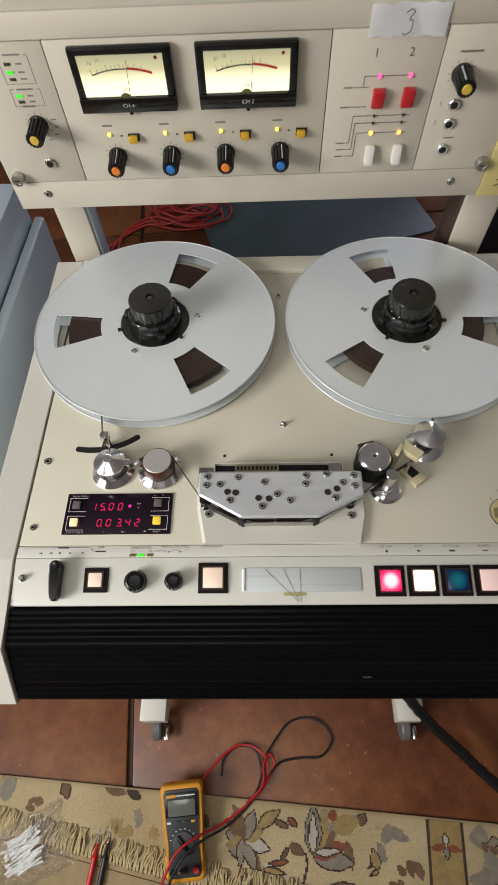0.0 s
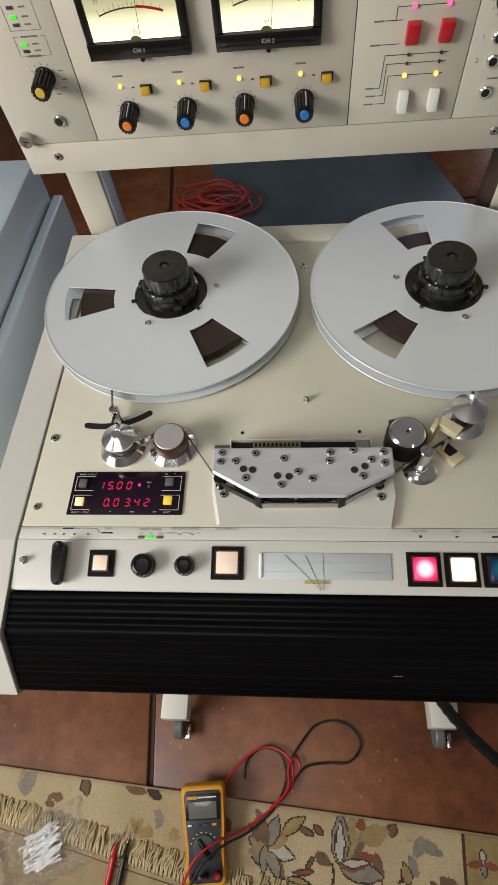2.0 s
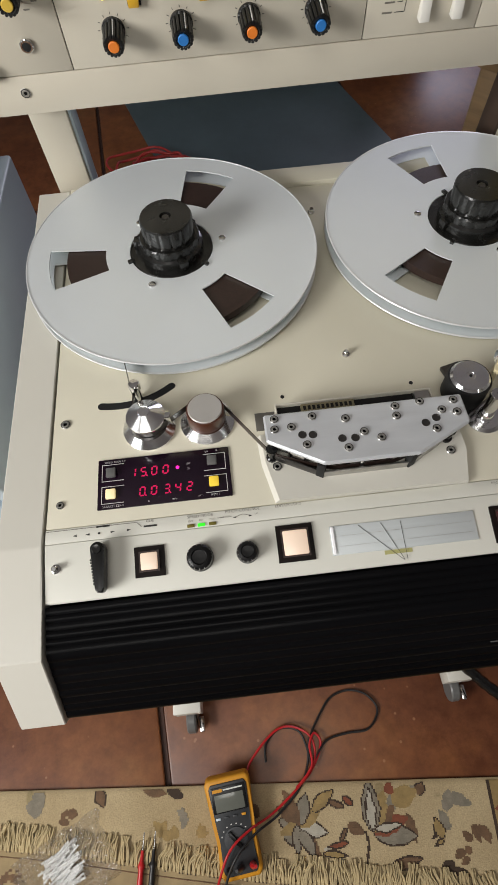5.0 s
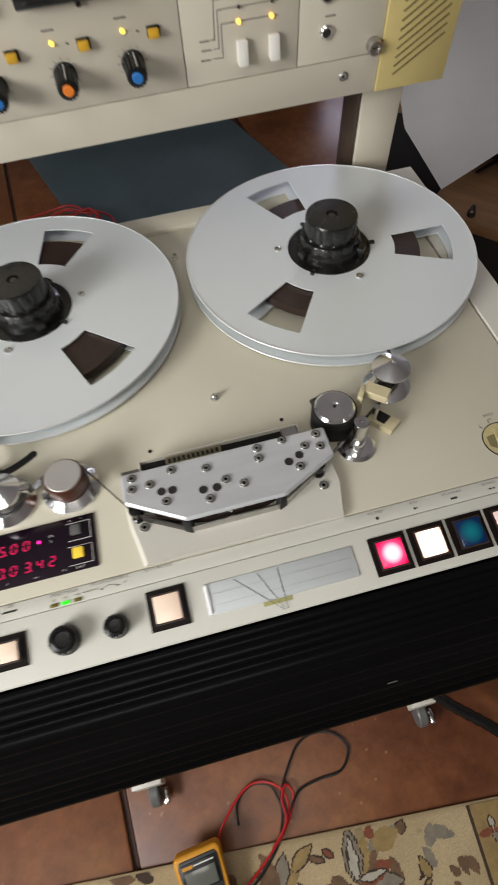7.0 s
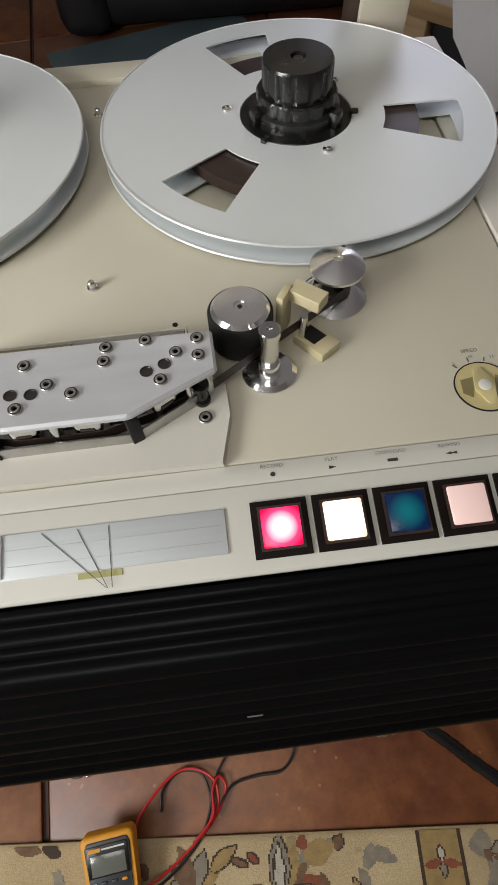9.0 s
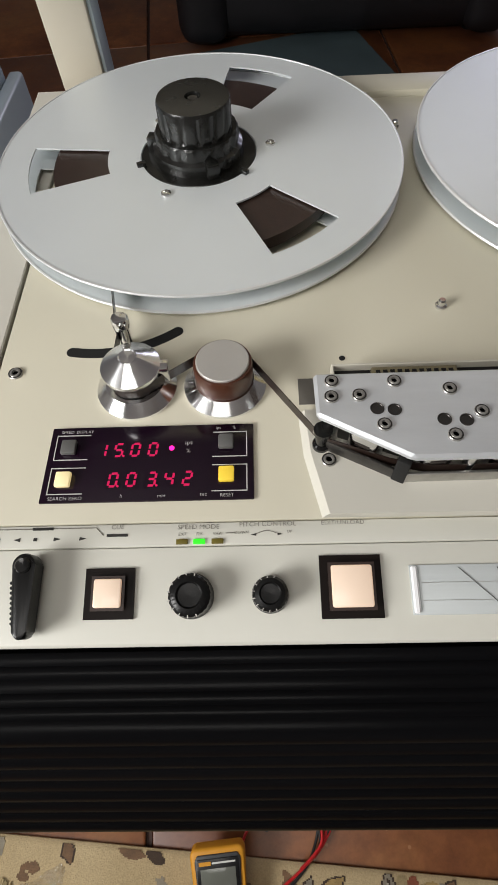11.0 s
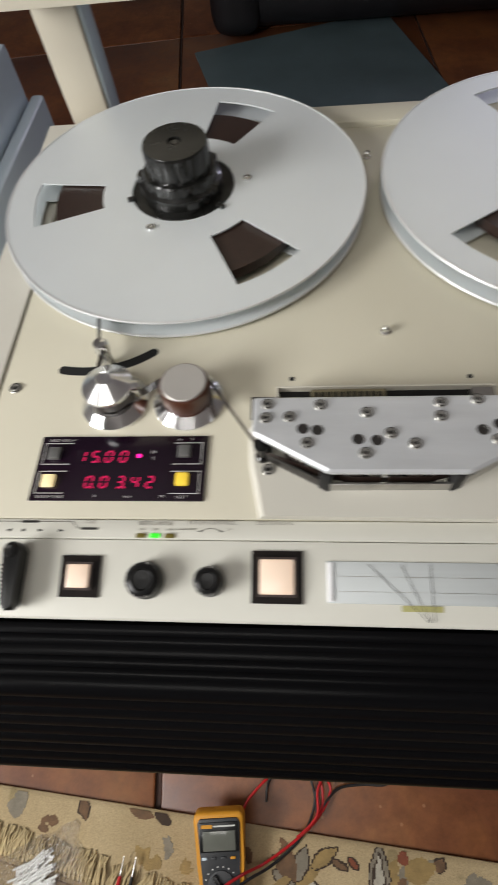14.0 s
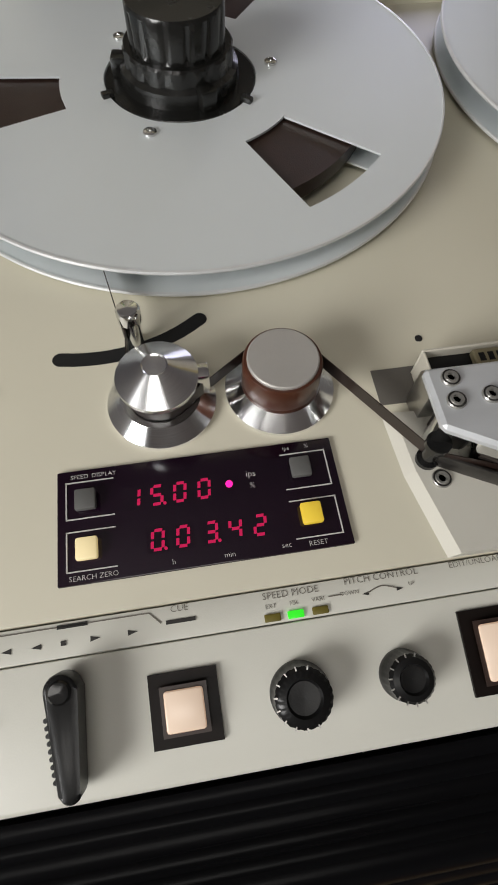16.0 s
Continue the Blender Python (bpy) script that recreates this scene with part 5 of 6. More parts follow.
GREY_W = surface("grey_wool", (0.225, 0.195, 0.145), 0.95, vary=0.25, scale=70, bump=0.8, fine=600)
BROWN_W = surface("brown_wool", (0.155, 0.088, 0.046), 0.95, vary=0.35, scale=60, bump=0.8, fine=600)
RUST_W = surface("rust_wool", (0.21, 0.062, 0.030), 0.95, vary=0.25, scale=60, bump=0.8, fine=600)
OLIVE_W = surface("olive_gold_wool", (0.30, 0.205, 0.080), 0.95, vary=0.25, scale=60, bump=0.8, fine=600)
DARK_W = surface("dark_brown_wool", (0.050, 0.030, 0.018), 0.95, vary=0.25, scale=60, bump=0.8, fine=600)
PALE_W = surface("pale_wool", (0.42, 0.385, 0.31), 0.95, vary=0.2, scale=60, bump=0.8, fine=600)
WOOLS = {"g": GREY_W, "b": BROWN_W, "r": RUST_W, "o": OLIVE_W, "d": DARK_W, "p": PALE_W}
LEAVES = []


def leaf(x, y, turn, length, width, tone, rim=True):
    LEAVES.append((x, y, math.cos(radians(turn)), math.sin(radians(turn)), length, width, tone, rim))


def palmette(x, y, turn, size, tones, spread=100, rim=True):
    """A fan of pointed leaves that opens towards turn, the outer ones longest."""
    n = len(tones)
    for k, tone in enumerate(tones):
        off = (k / (n - 1) - 0.5) if n > 1 else 0.0
        leaf(x, y, turn + spread * off, size * (0.72 + 0.56 * abs(off)), size * (0.44 if tone in "gp" else 0.36), tone, rim and tone in "gpd")


def cluster(x, y, size, tone, n=4):
    """A clump of soft-edged lobes with no outline."""
    for k in range(n):
        leaf(x + rng.uniform(-0.4, 0.4) * size, y + rng.uniform(-0.4, 0.4) * size, rng.uniform(0, 360), size * rng.uniform(0.5, 0.9), size * rng.uniform(0.4, 0.6), tone, False)


filler = random.Random(5)
for k in range(26):
    fx = filler.uniform(-0.10, 0.275) if k < 18 else filler.uniform(0.37, 0.62)
    leaf(fx, filler.uniform(-0.125, -0.020), filler.uniform(0, 360), filler.uniform(0.022, 0.048), filler.uniform(0.010, 0.020), filler.choice("gobgbrp"), k % 3 != 0)
palmette(0.071, -0.074, 42, 0.080, "grbog", 96)
leaf(0.071, -0.072, 90, 0.066, 0.020, "p")
leaf(0.074, -0.071, 8, 0.052, 0.016, "p")
leaf(0.110, -0.030, 20, 0.052, 0.034, "o", False)
leaf(0.105, -0.018, 70, 0.020, 0.018, "r", False)
palmette(-0.060, -0.062, 30, 0.062, "bpogb", 170)
palmette(-0.064, -0.060, 205, 0.046, "bog", 130)
leaf(-0.058, -0.068, -58, 0.046, 0.024, "g")
leaf(-0.035, -0.040, 38, 0.052, 0.024, "o")
leaf(0.205, -0.046, 70, 0.036, 0.020, "g", False)
leaf(0.212, -0.022, -20, 0.046, 0.020, "g", False)
cluster(0.252, -0.078, 0.036, "b")
cluster(0.205, -0.120, 0.030, "d", 3)
cluster(0.232, -0.112, 0.026, "b", 3)
leaf(0.095, -0.125, 12, 0.058, 0.020, "b")
cluster(-0.530, -0.026, 0.040, "g")
cluster(-0.487, -0.040, 0.026, "b", 3)
cluster(-0.300, -0.060, 0.034, "o")
cluster(-0.262, -0.052, 0.026, "g", 3)
cluster(-0.235, -0.070, 0.026, "o", 3)
leaf(-0.432, 0.004, -62, 0.034, 0.022, "b")
leaf(-0.345, 0.000, -10, 0.044, 0.018, "b", False)
leaf(-0.300, 0.000, -25, 0.034, 0.018, "d", False)
cluster(-0.150, -0.030, 0.030, "b", 3)
palmette(-0.640, -0.010, 250, 0.050, "gbg", 90)
palmette(0.322, -0.040, 90, 0.030, "rpr", 200)
palmette(0.322, -0.040, 270, 0.030, "rgr", 160)
palmette(0.322, -0.125, 80, 0.030, "brb", 200)
for bx, by, tone in ((0.395, -0.030, "b"), (0.430, -0.075, "r"), (0.402, -0.110, "b"), (0.480, -0.035, "r"), (0.520, -0.090, "g"), (0.560, -0.040, "b"), (0.610, -0.080, "o")):
    cluster(bx, by, 0.022, tone, 3)


def knot(x, y):
    """The wool of the knot at x, y, or none for the plain ground."""
    if 0.288 < x < 0.2925 or 0.3525 < x < 0.357:
        return "d"
    if abs(x - 0.062 + 0.25 * abs(y + 0.090)) < 0.0022 and -0.120 < y < -0.072:
        return "d"
    wob = 0.0022 * noise.noise((x * 90, y * 90, 3.1))
    hit = ""
    for cx, cy, c, sn, length, width, tone, rim in LEAVES:
        u = ((x - cx) * c + (y - cy) * sn) / length
        if 0 <= u <= 1:
            half = width * 0.5 * math.sin(math.pi * u ** 0.8) ** 0.75
            v = abs(-(x - cx) * sn + (y - cy) * c) - wob
            if v < half:
                hit = "d" if rim and v > half - 0.0027 else tone
    if hit:
        return hit
    if 0.2925 < x < 0.3525:
        return "o"
    if x > 0.357:
        return "g" if noise.noise((x * 22, y * 22, 5.5)) > 0.25 else ""
    return ""


pattern = {k: bmesh.new() for k in WOOLS}
CX, CY = 0.0028, 0.0018
for j in range(90):
    y = -0.001 - CY * j
    i0, last = 0, ""
    for i in range(579):
        x = -0.84 + CX * i
        k = knot(x, y) if y > hem_y(x) and i < 578 else ""
        if k != last:
            if last:
                xa, xb = -0.84 + CX * (i0 - 0.5), -0.84 + CX * (i - 0.5)
                box(xa, xb, y - CY / 2, y + CY / 2, 0.0095 if y < -0.006 else 0.0085, 0.0109 + 0.0003 * (j % 2), bm=pattern[last])
            i0, last = i, k
for k, b in pattern.items():
    tagged(part("wool_pattern", b, WOOLS[k], rug, smooth=False), kind="stuff")

# the second rug overlaps it, its fringe pointing away from its hem
under = thing("fringed_rug", rug_frame(0, -0.352), "plain beige rug with a knotted fringe overlapping the floral one", "rug", "rugs on the floor")
hem = [(-0.95 + 0.05 * k, hem_y(-0.95 + 0.05 * k)) for k in range(39)]
part("woven_top", prism(hem + [(0.95, -0.9), (-0.95, -0.9)], 0.0105, 0.0160, "z", 0.0012, 1), RUG_BACK, under)
part("hem_line", tube([(x, y - 0.013, 0.0160) for x, y in hem], 0.0010, 5, steps=3), BROWN_W, under, "dark stitched line along the hem")
fb, db = bmesh.new(), bmesh.new()
x = -0.80
while x < 0.62:
    y, lean = hem_y(x), rng.uniform(-0.006, 0.010)
    L = tip_y(x) - y + rng.uniform(-0.006, 0.005)
    w0 = rng.uniform(0.0020, 0.0030)
    lean += 0.012 * noise.noise((x * 40, 0.3, 0.7))
    for s in range(4):
        o, dx = (s - 1.5) * 0.0016, lean + rng.uniform(-0.006, 0.006)
        tube([(x + o * 0.3, y - 0.004, 0.0160), (x + o * 0.7, y + 0.003, 0.0190), (x + o + dx * 0.2 + rng.uniform(-0.0025, 0.0025), y + L * 0.45, 0.0160 + rng.uniform(0, 0.004)), (x + o + dx * 0.9, y + L * 0.78, 0.0145 + rng.uniform(0, 0.003)), (x + o * 1.5 + dx, y + L, 0.0128)], w0 * rng.uniform(0.45, 0.75), 5, steps=2, bm=fb)
    if rng.random() < 0.62:
        lathe([(0.0014, 0.0158), (0.0013, 0.0163), (0.0001, 0.0163)], 6, db, at=(x + 0.003, y - 0.0055))
    x += rng.uniform(0.0052, 0.0088)
tagged(part("fringe", fb, FRINGE, under, "knotted cream fringe strands"), kind="stuff")
tagged(part("lace_hole", db, DARK_W, under, "dark holes between the knots"), kind="stuff")
pb = bmesh.new()
for k in range(26):
    x = -0.70 + 0.006 * k
    y = hem_y(x) - 0.040 - 0.012 * math.sin(k * 0.5)
    for q in range(5):
        if noise.noise((x * 60, q * 1.7, 2.2)) > -0.12:
            box(x, x + 0.006, y - 0.004 * q - 0.004, y - 0.004 * q, 0.0152, 0.0164, bm=pb)
tagged(part("wool_pattern", pb, BROWN_W, under, smooth=False), kind="stuff")

# multimeter
METER = pose(-0.178, -0.392, 0.0475, 15, 0, 5.5)
mm = thing("multimeter", METER, "dark grey multimeter in an amber holster propped on the rug", "multimeter")
OUT = [(-0.041, 0.070), (-0.036, 0.078), (0.036, 0.078), (0.041, 0.070), (0.037, 0.010), (0.034, -0.020), (0.037, -0.072), (0.031, -0.082), (-0.031, -0.082), (-0.037, -0.072), (-0.034, -0.020), (-0.037, 0.010)]
part("holster", prism(OUT, -0.026, 0.004, "z", 0.005, 3), METER_YELLOW, mm, "amber rubber holster")
part("case_front", prism([(x * 0.83, y * 0.90) for x, y in OUT], -0.010, 0.0065, "z", 0.002), METER_GREY, mm, "dark grey front")
part("display_bezel", box(-0.0305, 0.0305, 0.0245, 0.0655, 0.0062, 0.0078, 0.001), BLACK, mm)
part("display_glass", box(-0.0255, 0.0255, 0.0265, 0.0535, 0.0078, 0.0082, 0.0003), LCD, mm)
part("badge", box(-0.0275, -0.010, 0.0575, 0.0625, 0.0078, 0.0081), METER_YELLOW, mm, smooth=False)
part("print_bar", box(-0.0085, 0.026, 0.0590, 0.0612, 0.0078, 0.0080), WHITE_INK, mm, smooth=False)
for k in range(4):
    part("key", box(-0.0285 + 0.015 * k, -0.0205 + 0.015 * k, 0.0145, 0.0185, 0.0062, 0.0085, 0.001), (LCD, METER_GREY, METER_GREY, METER_YELLOW)[k] if k else CABINET_GREY, mm)
dl = part("range_dial", lathe([(0.0205, 0.0062), (0.0205, 0.0085), (0.0150, 0.0095), (0.0001, 0.0095)], 40), METER_GREY, mm, m=pose(0, -0.020, 0))
part("grip", box(-0.0035, 0.0035, -0.0185, 0.0185, 0.0092, 0.0145, 0.0015), BLACK, dl, m=pose(0, 0, 0, 0, 0, 35))
for k in range(8):
    a = radians(20 + 20 * k)
    part("print_mark", box(-0.0012, 0.0012, -0.0008, 0.0008, 0.0066, 0.0068), WHITE_INK, mm, smooth=False, m=pose(0.025 * math.cos(a), -0.020 + 0.025 * math.sin(a), 0))
for k in range(3):
    part("socket", lathe([(0.0052, 0.0062), (0.0052, 0.0075), (0.0030, 0.0075), (0.0028, 0.0066), (0.0001, 0.0066)], 20), (BLACK, RED_SWITCH, RED_SWITCH)[k], mm, m=pose(-0.020 + 0.020 * k, -0.062, 0))
part("stand", box(-0.026, 0.026, 0.030, 0.036, -0.066, -0.022, 0.001), METER_YELLOW, mm, m=pose(0, 0.010, 0, -15))
plug = part("test_plug", lathe([(0.0058, 0.0), (0.0058, 0.012), (0.0044, 0.020), (0.0036, 0.034), (0.0026, 0.040)], 18), RED_WIRE, mm, "red shrouded test plug", m=pose(0.020, -0.062, 0.0070, -18, 10, 0))
part("test_plug", lathe([(0.0058, 0.0), (0.0058, 0.012), (0.0044, 0.020), (0.0036, 0.034), (0.0026, 0.040)], 18), BLACK_WIRE, mm, "black shrouded test plug", m=pose(0.0, -0.062, 0.0070, -18, -8, 0))
w = 0.0022
tagged(part("test_lead", tube([(-0.235, -0.560, 0.018), (-0.222, -0.500, 0.026), (-0.208, -0.462, 0.050), (-0.186, -0.424, 0.066), (-0.150, -0.400, 0.056), (-0.108, -0.384, 0.020), (-0.050, -0.345, 0.014), (-0.020, -0.315, 0.012), (-0.004, -0.283, 0.010), (-0.014, -0.266, 0.014), (-0.026, -0.285, 0.016), (-0.028, -0.320, 0.020), (-0.060, -0.350, 0.020),
                               (-0.022, -0.315, 0.013), (-0.020, -0.275, 0.012), (-0.045, -0.254, 0.012), (-0.075, -0.250, 0.014), (-0.105, -0.266, 0.016), (-0.140, -0.300, 0.020), (-0.150, -0.320, 0.020)], w, 8), RED_WIRE), "thin red silicone test lead looped on the floor", "test lead", "test leads")
tagged(part("test_lead", tube([(-0.210, -0.560, 0.018), (-0.206, -0.510, 0.026), (-0.198, -0.470, 0.048), (-0.174, -0.432, 0.066), (-0.140, -0.406, 0.054), (-0.100, -0.388, 0.020), (-0.055, -0.352, 0.014), (-0.035, -0.318, 0.008), (-0.024, -0.275, 0.008), (0.005, -0.232, 0.006), (0.030, -0.207, 0.005), (0.066, -0.199, 0.005), (0.100, -0.211, 0.005),
                               (0.116, -0.240, 0.005), (0.092, -0.270, 0.005), (0.050, -0.273, 0.005), (0.010, -0.280, 0.008), (-0.012, -0.300, 0.012), (-0.026, -0.320, 0.010), (-0.032, -0.285, 0.006), (-0.045, -0.258, 0.006), (-0.080, -0.252, 0.006), (-0.108, -0.275, 0.006), (-0.112, -0.305, 0.006)], w, 8), BLACK_WIRE), "thin black silicone test lead looped on the floor", "test lead", "test leads")
for nm, x, mt, lb in (("test_probe", -0.348, RED_WIRE, "red test probe lying on the rug"), ("test_probe", -0.328, BLACK_WIRE, "black test probe with a bare tip on the rug")):
    p = thing(nm, pose(x, -0.448, 0.0222, 90, 0, -7), lb, "test probe", "test probes")
    part("handle", lathe([(0.0048, -0.055), (0.0052, -0.02), (0.0046, 0.006), (0.0062, 0.010), (0.0062, 0.013), (0.0034, 0.018), (0.0028, 0.034)], 20), mt, p, m=pose(0, 0, 0, 0, 180, 0))
    part("tip", lathe([(0.0011, -0.060), (0.0011, -0.034)], 10), CHROME, p)
# bag of nylon ties
bag = thing("plastic_bag", pose(-0.480, -0.428, 0.0165, 0, 0, 26), "clear polythene bag holding white nylon ties", "plastic bag")
for k in range(54):
    u, v = rng.uniform(-0.030, 0.030), rng.uniform(-0.028, 0.030)
    part("nylon_tie", box(-0.025, 0.025, -0.0019, 0.0019, -0.0010, 0.0010, 0.0005, 1), STICK, bag, m=pose(u * 0.5, v, 0.004 + 0.015 * (k / 54), rng.uniform(-12, 12), rng.uniform(-5, 5), 8 + rng.uniform(-13, 13)))
fm = bmesh.new()
N = 26
gv = [[None] * (N + 1) for _ in range(N + 1)]
for i in range(N + 1):
    for j in range(N + 1):
        u, v = i / N * 2 - 1, j / N * 2 - 1
        h = 0.026 * max(0.0, 1 - u * u) ** 0.5 * max(0.0, 1 - v * v) ** 0.5
        h += 0.007 * abs(noise.noise((u * 5, v * 5, 1.7))) + 0.004 * noise.noise((u * 11, v * 11, 4.7))
        gv[i][j] = fm.verts.new((u * 0.082 + 0.008 * noise.noise((v * 3, 2, 5)), v * 0.056 + 0.006 * noise.noise((u * 3, 7, 1)), max(0.001, h + 0.002)))
for i in range(N):
    for j in range(N):
        fm.faces.new((gv[i][j], gv[i + 1][j], gv[i + 1][j + 1], gv[i][j + 1]))
fl = part("film", fm, FILM, bag, "crinkled clear film")
fl.visible_shadow = False
# dark package under the bag
pk = thing("foil_package", rug_frame(-0.500, -0.530, 0.016), "dark green and black foil package on the rug", "package")
part("pouch", box(-0.090, 0.080, -0.05, 0.030, 0.0, 0.022, 0.009, 4), surface("dark_foil", (0.012, 0.022, 0.018), 0.25, vary=0.5, scale=30, bump=0.8, fine=90), pk)
# thick loom at the foot rail
tagged(part("power_cord", tube([(0.248, -0.13, 0.112), (0.258, -0.168, 0.114), (0.302, -0.216, 0.090), (0.362, -0.266, 0.068), (0.415, -0.312, 0.050), (0.62, -0.48, 0.022)], 0.0105, 12, steps=12, braid=0.07), BLACK_GLOSS), "thick black wrapped mains cord over the foot rail", "cable")

# ---- behind and beside the machine ----
mat = thing("floor_mat", pose(0.624, 1.369, 0.0, 0, 0, 17), "blue-grey rubber mat on the terracotta floor", "floor mat")
part("sheet", prism([(-0.80, 0.03), (-0.77, 0.0), (-0.03, 0.0), (-0.009, 0.009), (0.0, 0.03), (0.0, 1.10), (-0.80, 1.10)], 0.001, 0.006, "z", 0.002, 1), MAT_BLUE, mat)
coil = thing("cable_coil", pose(-0.29, 1.46, 0.006), "loose coil of dull red cable on the floor", "cable coil")
for k in range(8):
    ph, rx, ry = rng.uniform(0, 6.28), rng.uniform(0.075, 0.135), rng.uniform(0.045, 0.090)
    ox, oy, z0 = rng.uniform(-0.04, 0.05), rng.uniform(-0.05, 0.05), 0.005 + 0.008 * k
    part("turn", tube([(ox + rx * math.cos(6.2832 * i / 12 + ph) * rng.uniform(0.88, 1.1), oy + ry * math.sin(6.2832 * i / 12 + ph) * rng.uniform(0.88, 1.1), max(0.0, z0 + rng.uniform(-0.012, 0.012))) for i in range(12)], 0.0042, 8, True, 5), COIL_RED, coil)
for k in range(3):
    part("tail", tube([(0.10 - 0.03 * k, -0.06 + 0.02 * k, 0.010), (-0.02, -0.085 + 0.03 * k, 0.016), (-0.13, -0.045 + 0.020 * k, 0.012), (-0.215, -0.095 + 0.012 * k, 0.006), (-0.275 + 0.02 * k, -0.165, 0.004)], 0.0042, 8), COIL_RED, coil)
seat = thing("black_armchair", pose(0.35, 2.62, 0), "black leather armchair standing on the mat", "armchair")
part("seat", box(-0.72, 0.50, -0.36, 0.40, 0.014, 0.44, 0.10, 5), UPHOLSTERY, seat)
part("backrest", box(-0.72, 0.52, 0.25, 0.52, 0.30, 0.95, 0.10, 5), UPHOLSTERY, seat)
for sx in (-0.74, 0.36):
    part("armrest", box(sx, sx + 0.20, -0.40, 0.46, 0.014, 0.62, 0.07, 5), UPHOLSTERY, seat)
for x in (-0.6, 0.42):
    for y in (-0.26, 0.35):
        part("foot", lathe([(0.025, 0.0), (0.03, 0.05)], 16), BLACK, seat, m=pose(x, y, 0))
# grey cabinet beside the machine
cb = thing("metal_cabinet", pose(-0.35, 0.42, 0, 0, 0, -1.6), "pale blue-grey enamelled metal cabinet beside the tape machine", "cabinet")
part("body", box(-0.60, -0.020, -0.42, 0.008, 0.02, 0.830, 0.005), CABINET_GREY, cb)
part("seal", box(-0.020, -0.0155, -0.41, 0.0, 0.03, 0.768, 0.001), BLACK_RUBBER, cb)
part("door", box(-0.0155, 0.0, -0.42, 0.008, 0.03, 0.775, 0.004, 3), CABINET_GREY, cb, "rounded grey enamelled door")
for y in (-0.38, -0.03):
    for x in (-0.06, -0.55):
        part("foot", lathe([(0.02, 0.0), (0.02, 0.022)], 16), BLACK, cb, m=pose(x, y, 0))
# table with sheets of paper hanging over its edge
tb2 = thing("work_table", pose(0.445, 0.825, 0, 0, 0, -45), "tan wooden work table covered with paper", "table")
part("tabletop", box(0.0, 0.46, 0.0, 0.85, 0.611, 0.640, 0.004), WOOD, tb2)
for x in (0.028, 0.432):
    for y in (0.028, 0.822):
        part("leg", box(x - 0.022, x + 0.022, y - 0.022, y + 0.022, 0, 0.611, 0.004), WOOD, tb2)
# black sheet added to give the darkness beneath the tabletop
part("end_panel", box(0.05, 0.41, 0.03, 0.045, 0.08, 0.600, 0.002), UPHOLSTERY, tb2, "black sheet added for the dark under the table edge")
def sheet(name, corner, e1, legs, wide, label):
    """A curled sheet: from its corner along e1 for its width, and backwards along the legs (direction, length), eased between them."""
    bm = bmesh.new()
    line, p, d = [], Vector(corner), None
    for way, length in legs:
        way = Vector(way).normalized()
        d = d or way
        for k in range(10):
            d = d.lerp(way, 0.35).normalized()
            line.append(p.copy())
            p = p + d * length / 10
    e1 = Vector(e1).normalized()
    n = 12
    g = [[bm.verts.new(q + e1 * wide * i / n + Vector((0, 0, 0.010 * math.sin(3.0 * i / n)))) for i in range(n + 1)] for q in line]
    for r0, r1 in zip(g, g[1:]):
        for i in range(n):
            bm.faces.new((r0[i], r0[i + 1], r1[i + 1], r1[i]))
    bmesh.ops.solidify(bm, geom=bm.faces[:], thickness=0.0006)
    return tagged(part(name, bm, PAPER), label, "paper sheet", "sheets on the table")


sheet("paper_sheet", (0.484, 0.496, 0.615), (0.93, 0.10, 0.34), (((-0.26, 0.86, 0.44), 0.125), ((0.72, 0.50, 0.62), 0.75)), 0.75, "large white paper sheet curling over the table edge")
sheet("paper_sheet", (0.515, 0.83, 0.642), (0.9, -0.42, 0), (((-0.2, 1, 0.0), 0.15), ((-0.1, 1, 0.0), 0.2)), 0.40, "white paper sheet lying on the table")
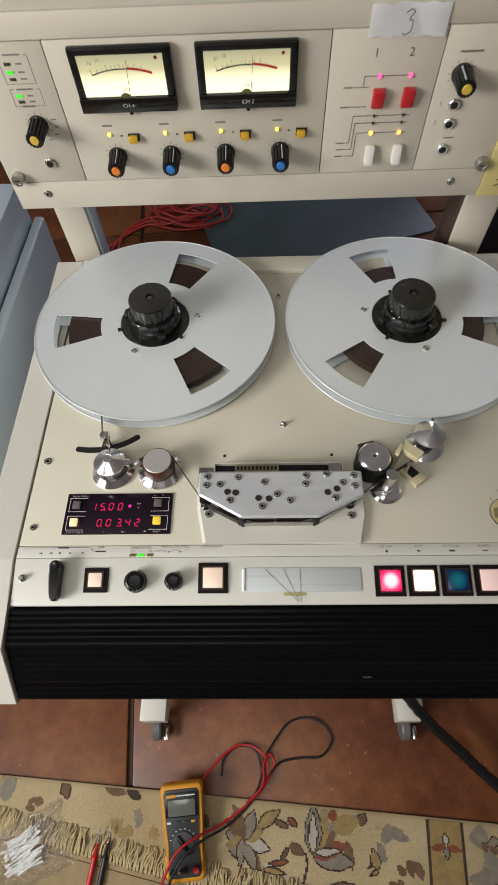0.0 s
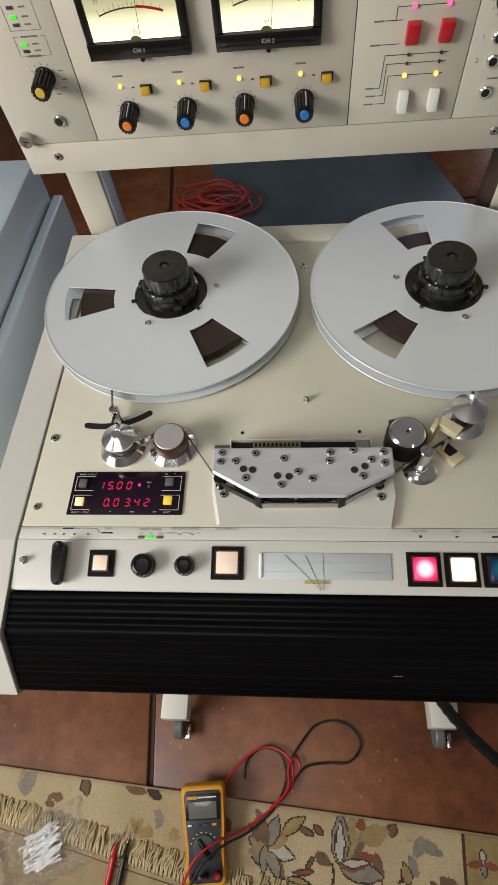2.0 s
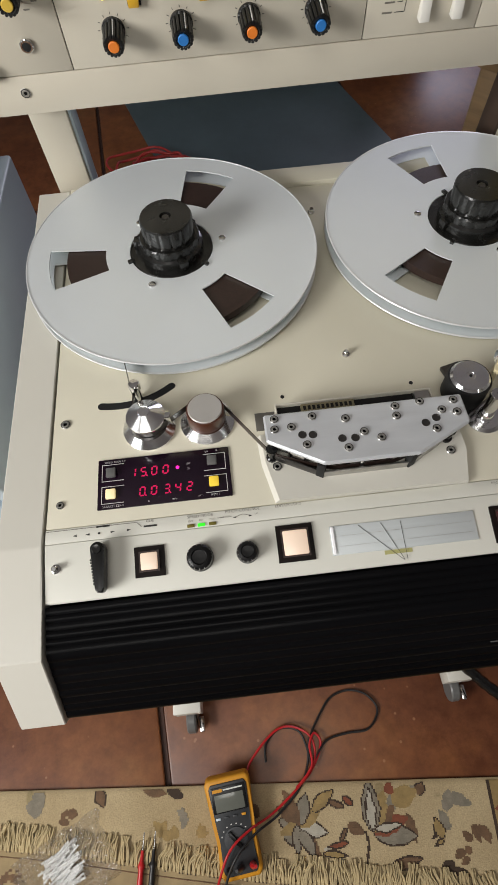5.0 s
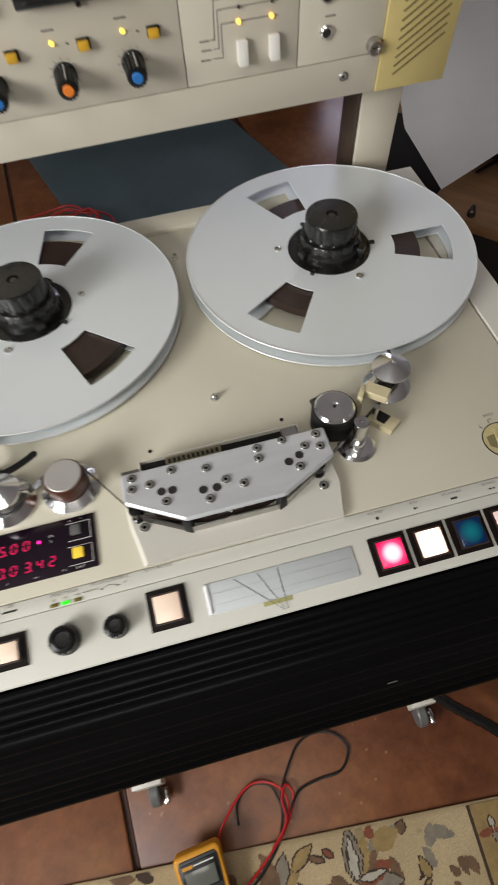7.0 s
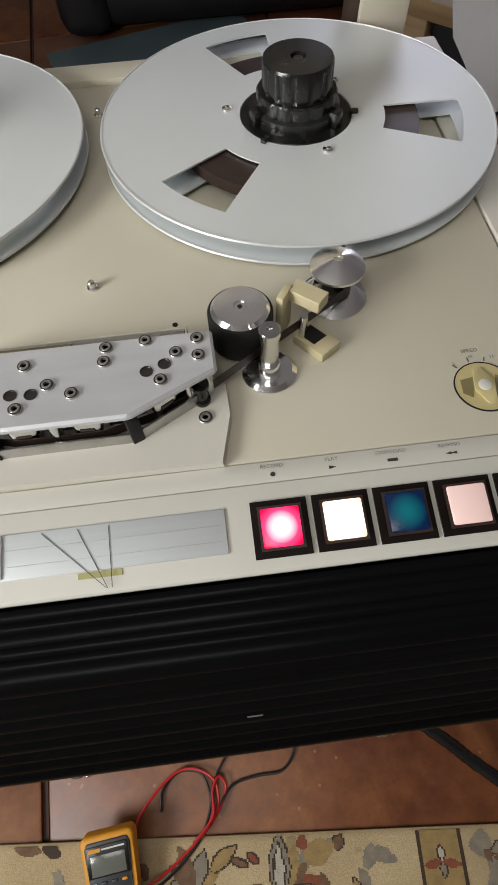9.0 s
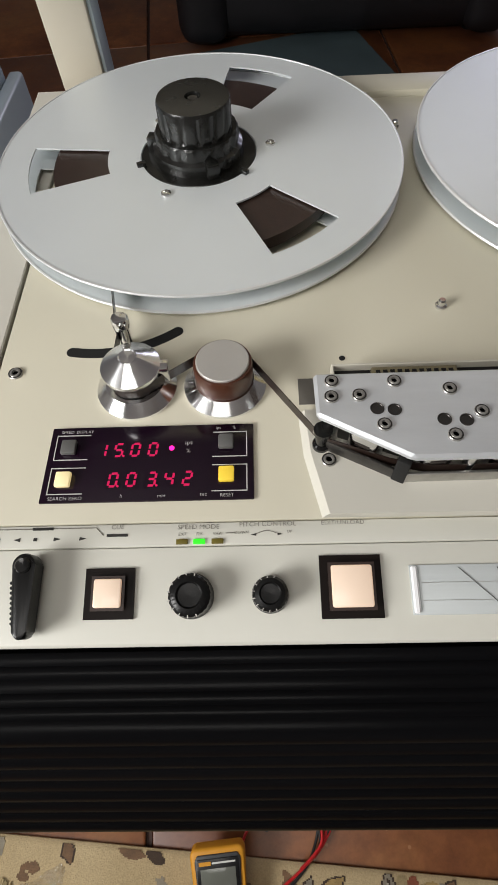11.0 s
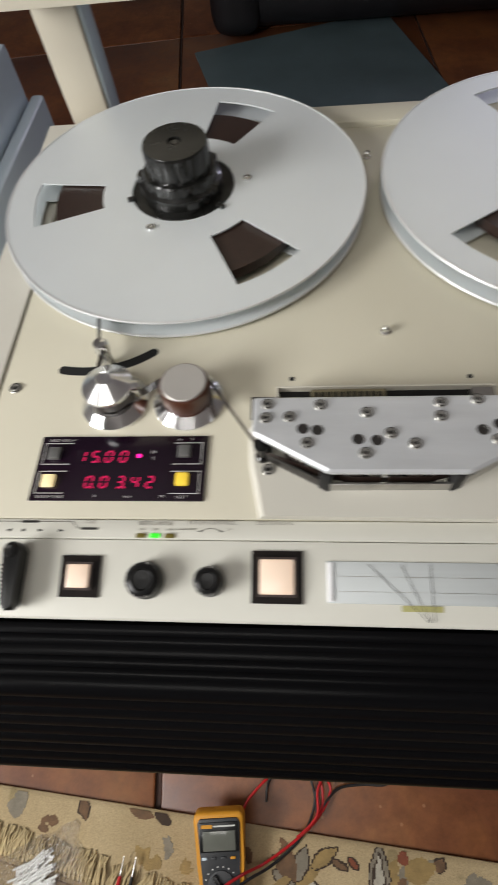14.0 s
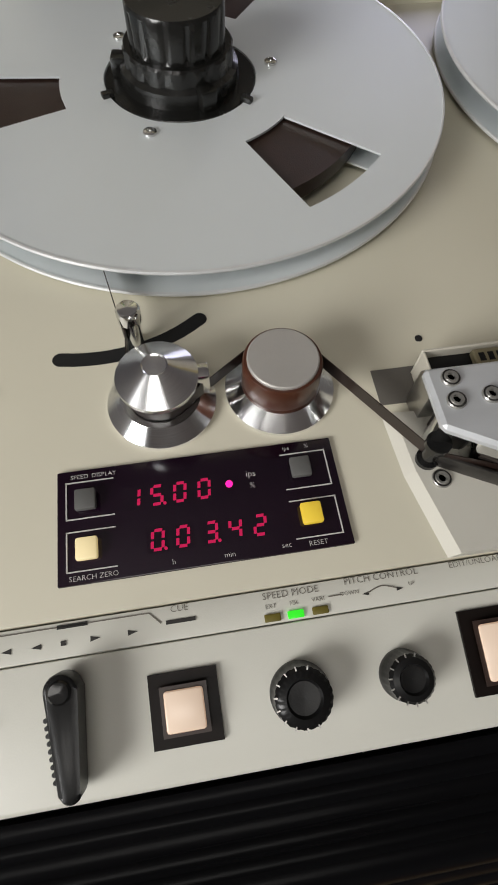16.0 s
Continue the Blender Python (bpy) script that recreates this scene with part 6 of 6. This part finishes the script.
# low bench in front of the table
BENCH_WOOD = surface("brown_bench_wood", (0.27, 0.145, 0.066), 0.42, vary=0.3, scale=6, bump=0.2, stretch=(1, 10, 10))
bn = thing("low_bench", pose(0.540, 0.466, 0, 0, 0, -49), "brown wooden bench with a black front panel beside the table", "bench")
part("top", box(-0.085, 0.46, 0.0, 0.205, 0.538, 0.560, 0.002), BENCH_WOOD, bn)
part("front_panel", box(-0.075, 0.45, 0.004, 0.018, 0.05, 0.537, 0.001), UPHOLSTERY, bn, "black front panel")
for x in (-0.068, 0.412):
    for y in (0.020, 0.165):
        part("leg", box(x, x + 0.032, y, y + 0.032, 0.0, 0.537, 0.003), BENCH_WOOD, bn)
kb = tagged(part("clamp_screw", lathe([(0.0070, 0.0), (0.0075, 0.004), (0.0075, 0.010), (0.0045, 0.013), (0.0045, 0.018), (0.0030, 0.021), (0.0001, 0.022)], 18), DARK_STEEL, None, m=pose(0.5475, 0.481, 0.560)), "small dark clamp screw standing on the bench edge", "screw")
jl = thing("jack_lead", pose(0.612, 0.592, 0.560), "short black lead with a bright plug tip on the bench", "lead")
part("plug_tip", tube([(0, 0, 0.003), (0.006, 0.004, 0.003)], 0.0022, 8), CHROME, jl, "bright metal plug tip")
part("cable", tube([(0.006, 0.004, 0.003), (0.030, 0.014, 0.003), (0.052, 0.022, 0.003), (0.066, 0.020, 0.003)], 0.0026, 8), BLACK_WIRE, jl)

# ---- floor slabs ----
A = 5.0
for i in range(-3, 5):
    for j in range(-4, 6):
        x0, y0 = i * 0.95, j * 0.95
        c = pose(0, 0, 0, 0, 0, A) @ Vector((x0 - 0.326 + 0.475, y0 - 0.480 + 0.475, 0))
        m = pose(c.x, c.y, 0, 0, 0, A)
        b = box(-0.4695, 0.4695, -0.4695, 0.4695, -0.0055, 0.0, 0.005, 2)
        for wall, way in (((-1.79, 0, 0), (-1, 0, 0)), ((2.99, 0, 0), (1, 0, 0)), ((0, -2.79, 0), (0, -1, 0)), ((0, 4.19, 0), (0, 1, 0))):
            inv = m.inverted()
            bmesh.ops.bisect_plane(b, geom=b.verts[:] + b.edges[:] + b.faces[:], plane_co=inv @ Vector(wall), plane_no=inv.to_3x3() @ Vector(way), clear_outer=True)
        if len(b.faces) > 4:
            part("slab", b, TILE, floor, m=m)
        else:
            b.free()
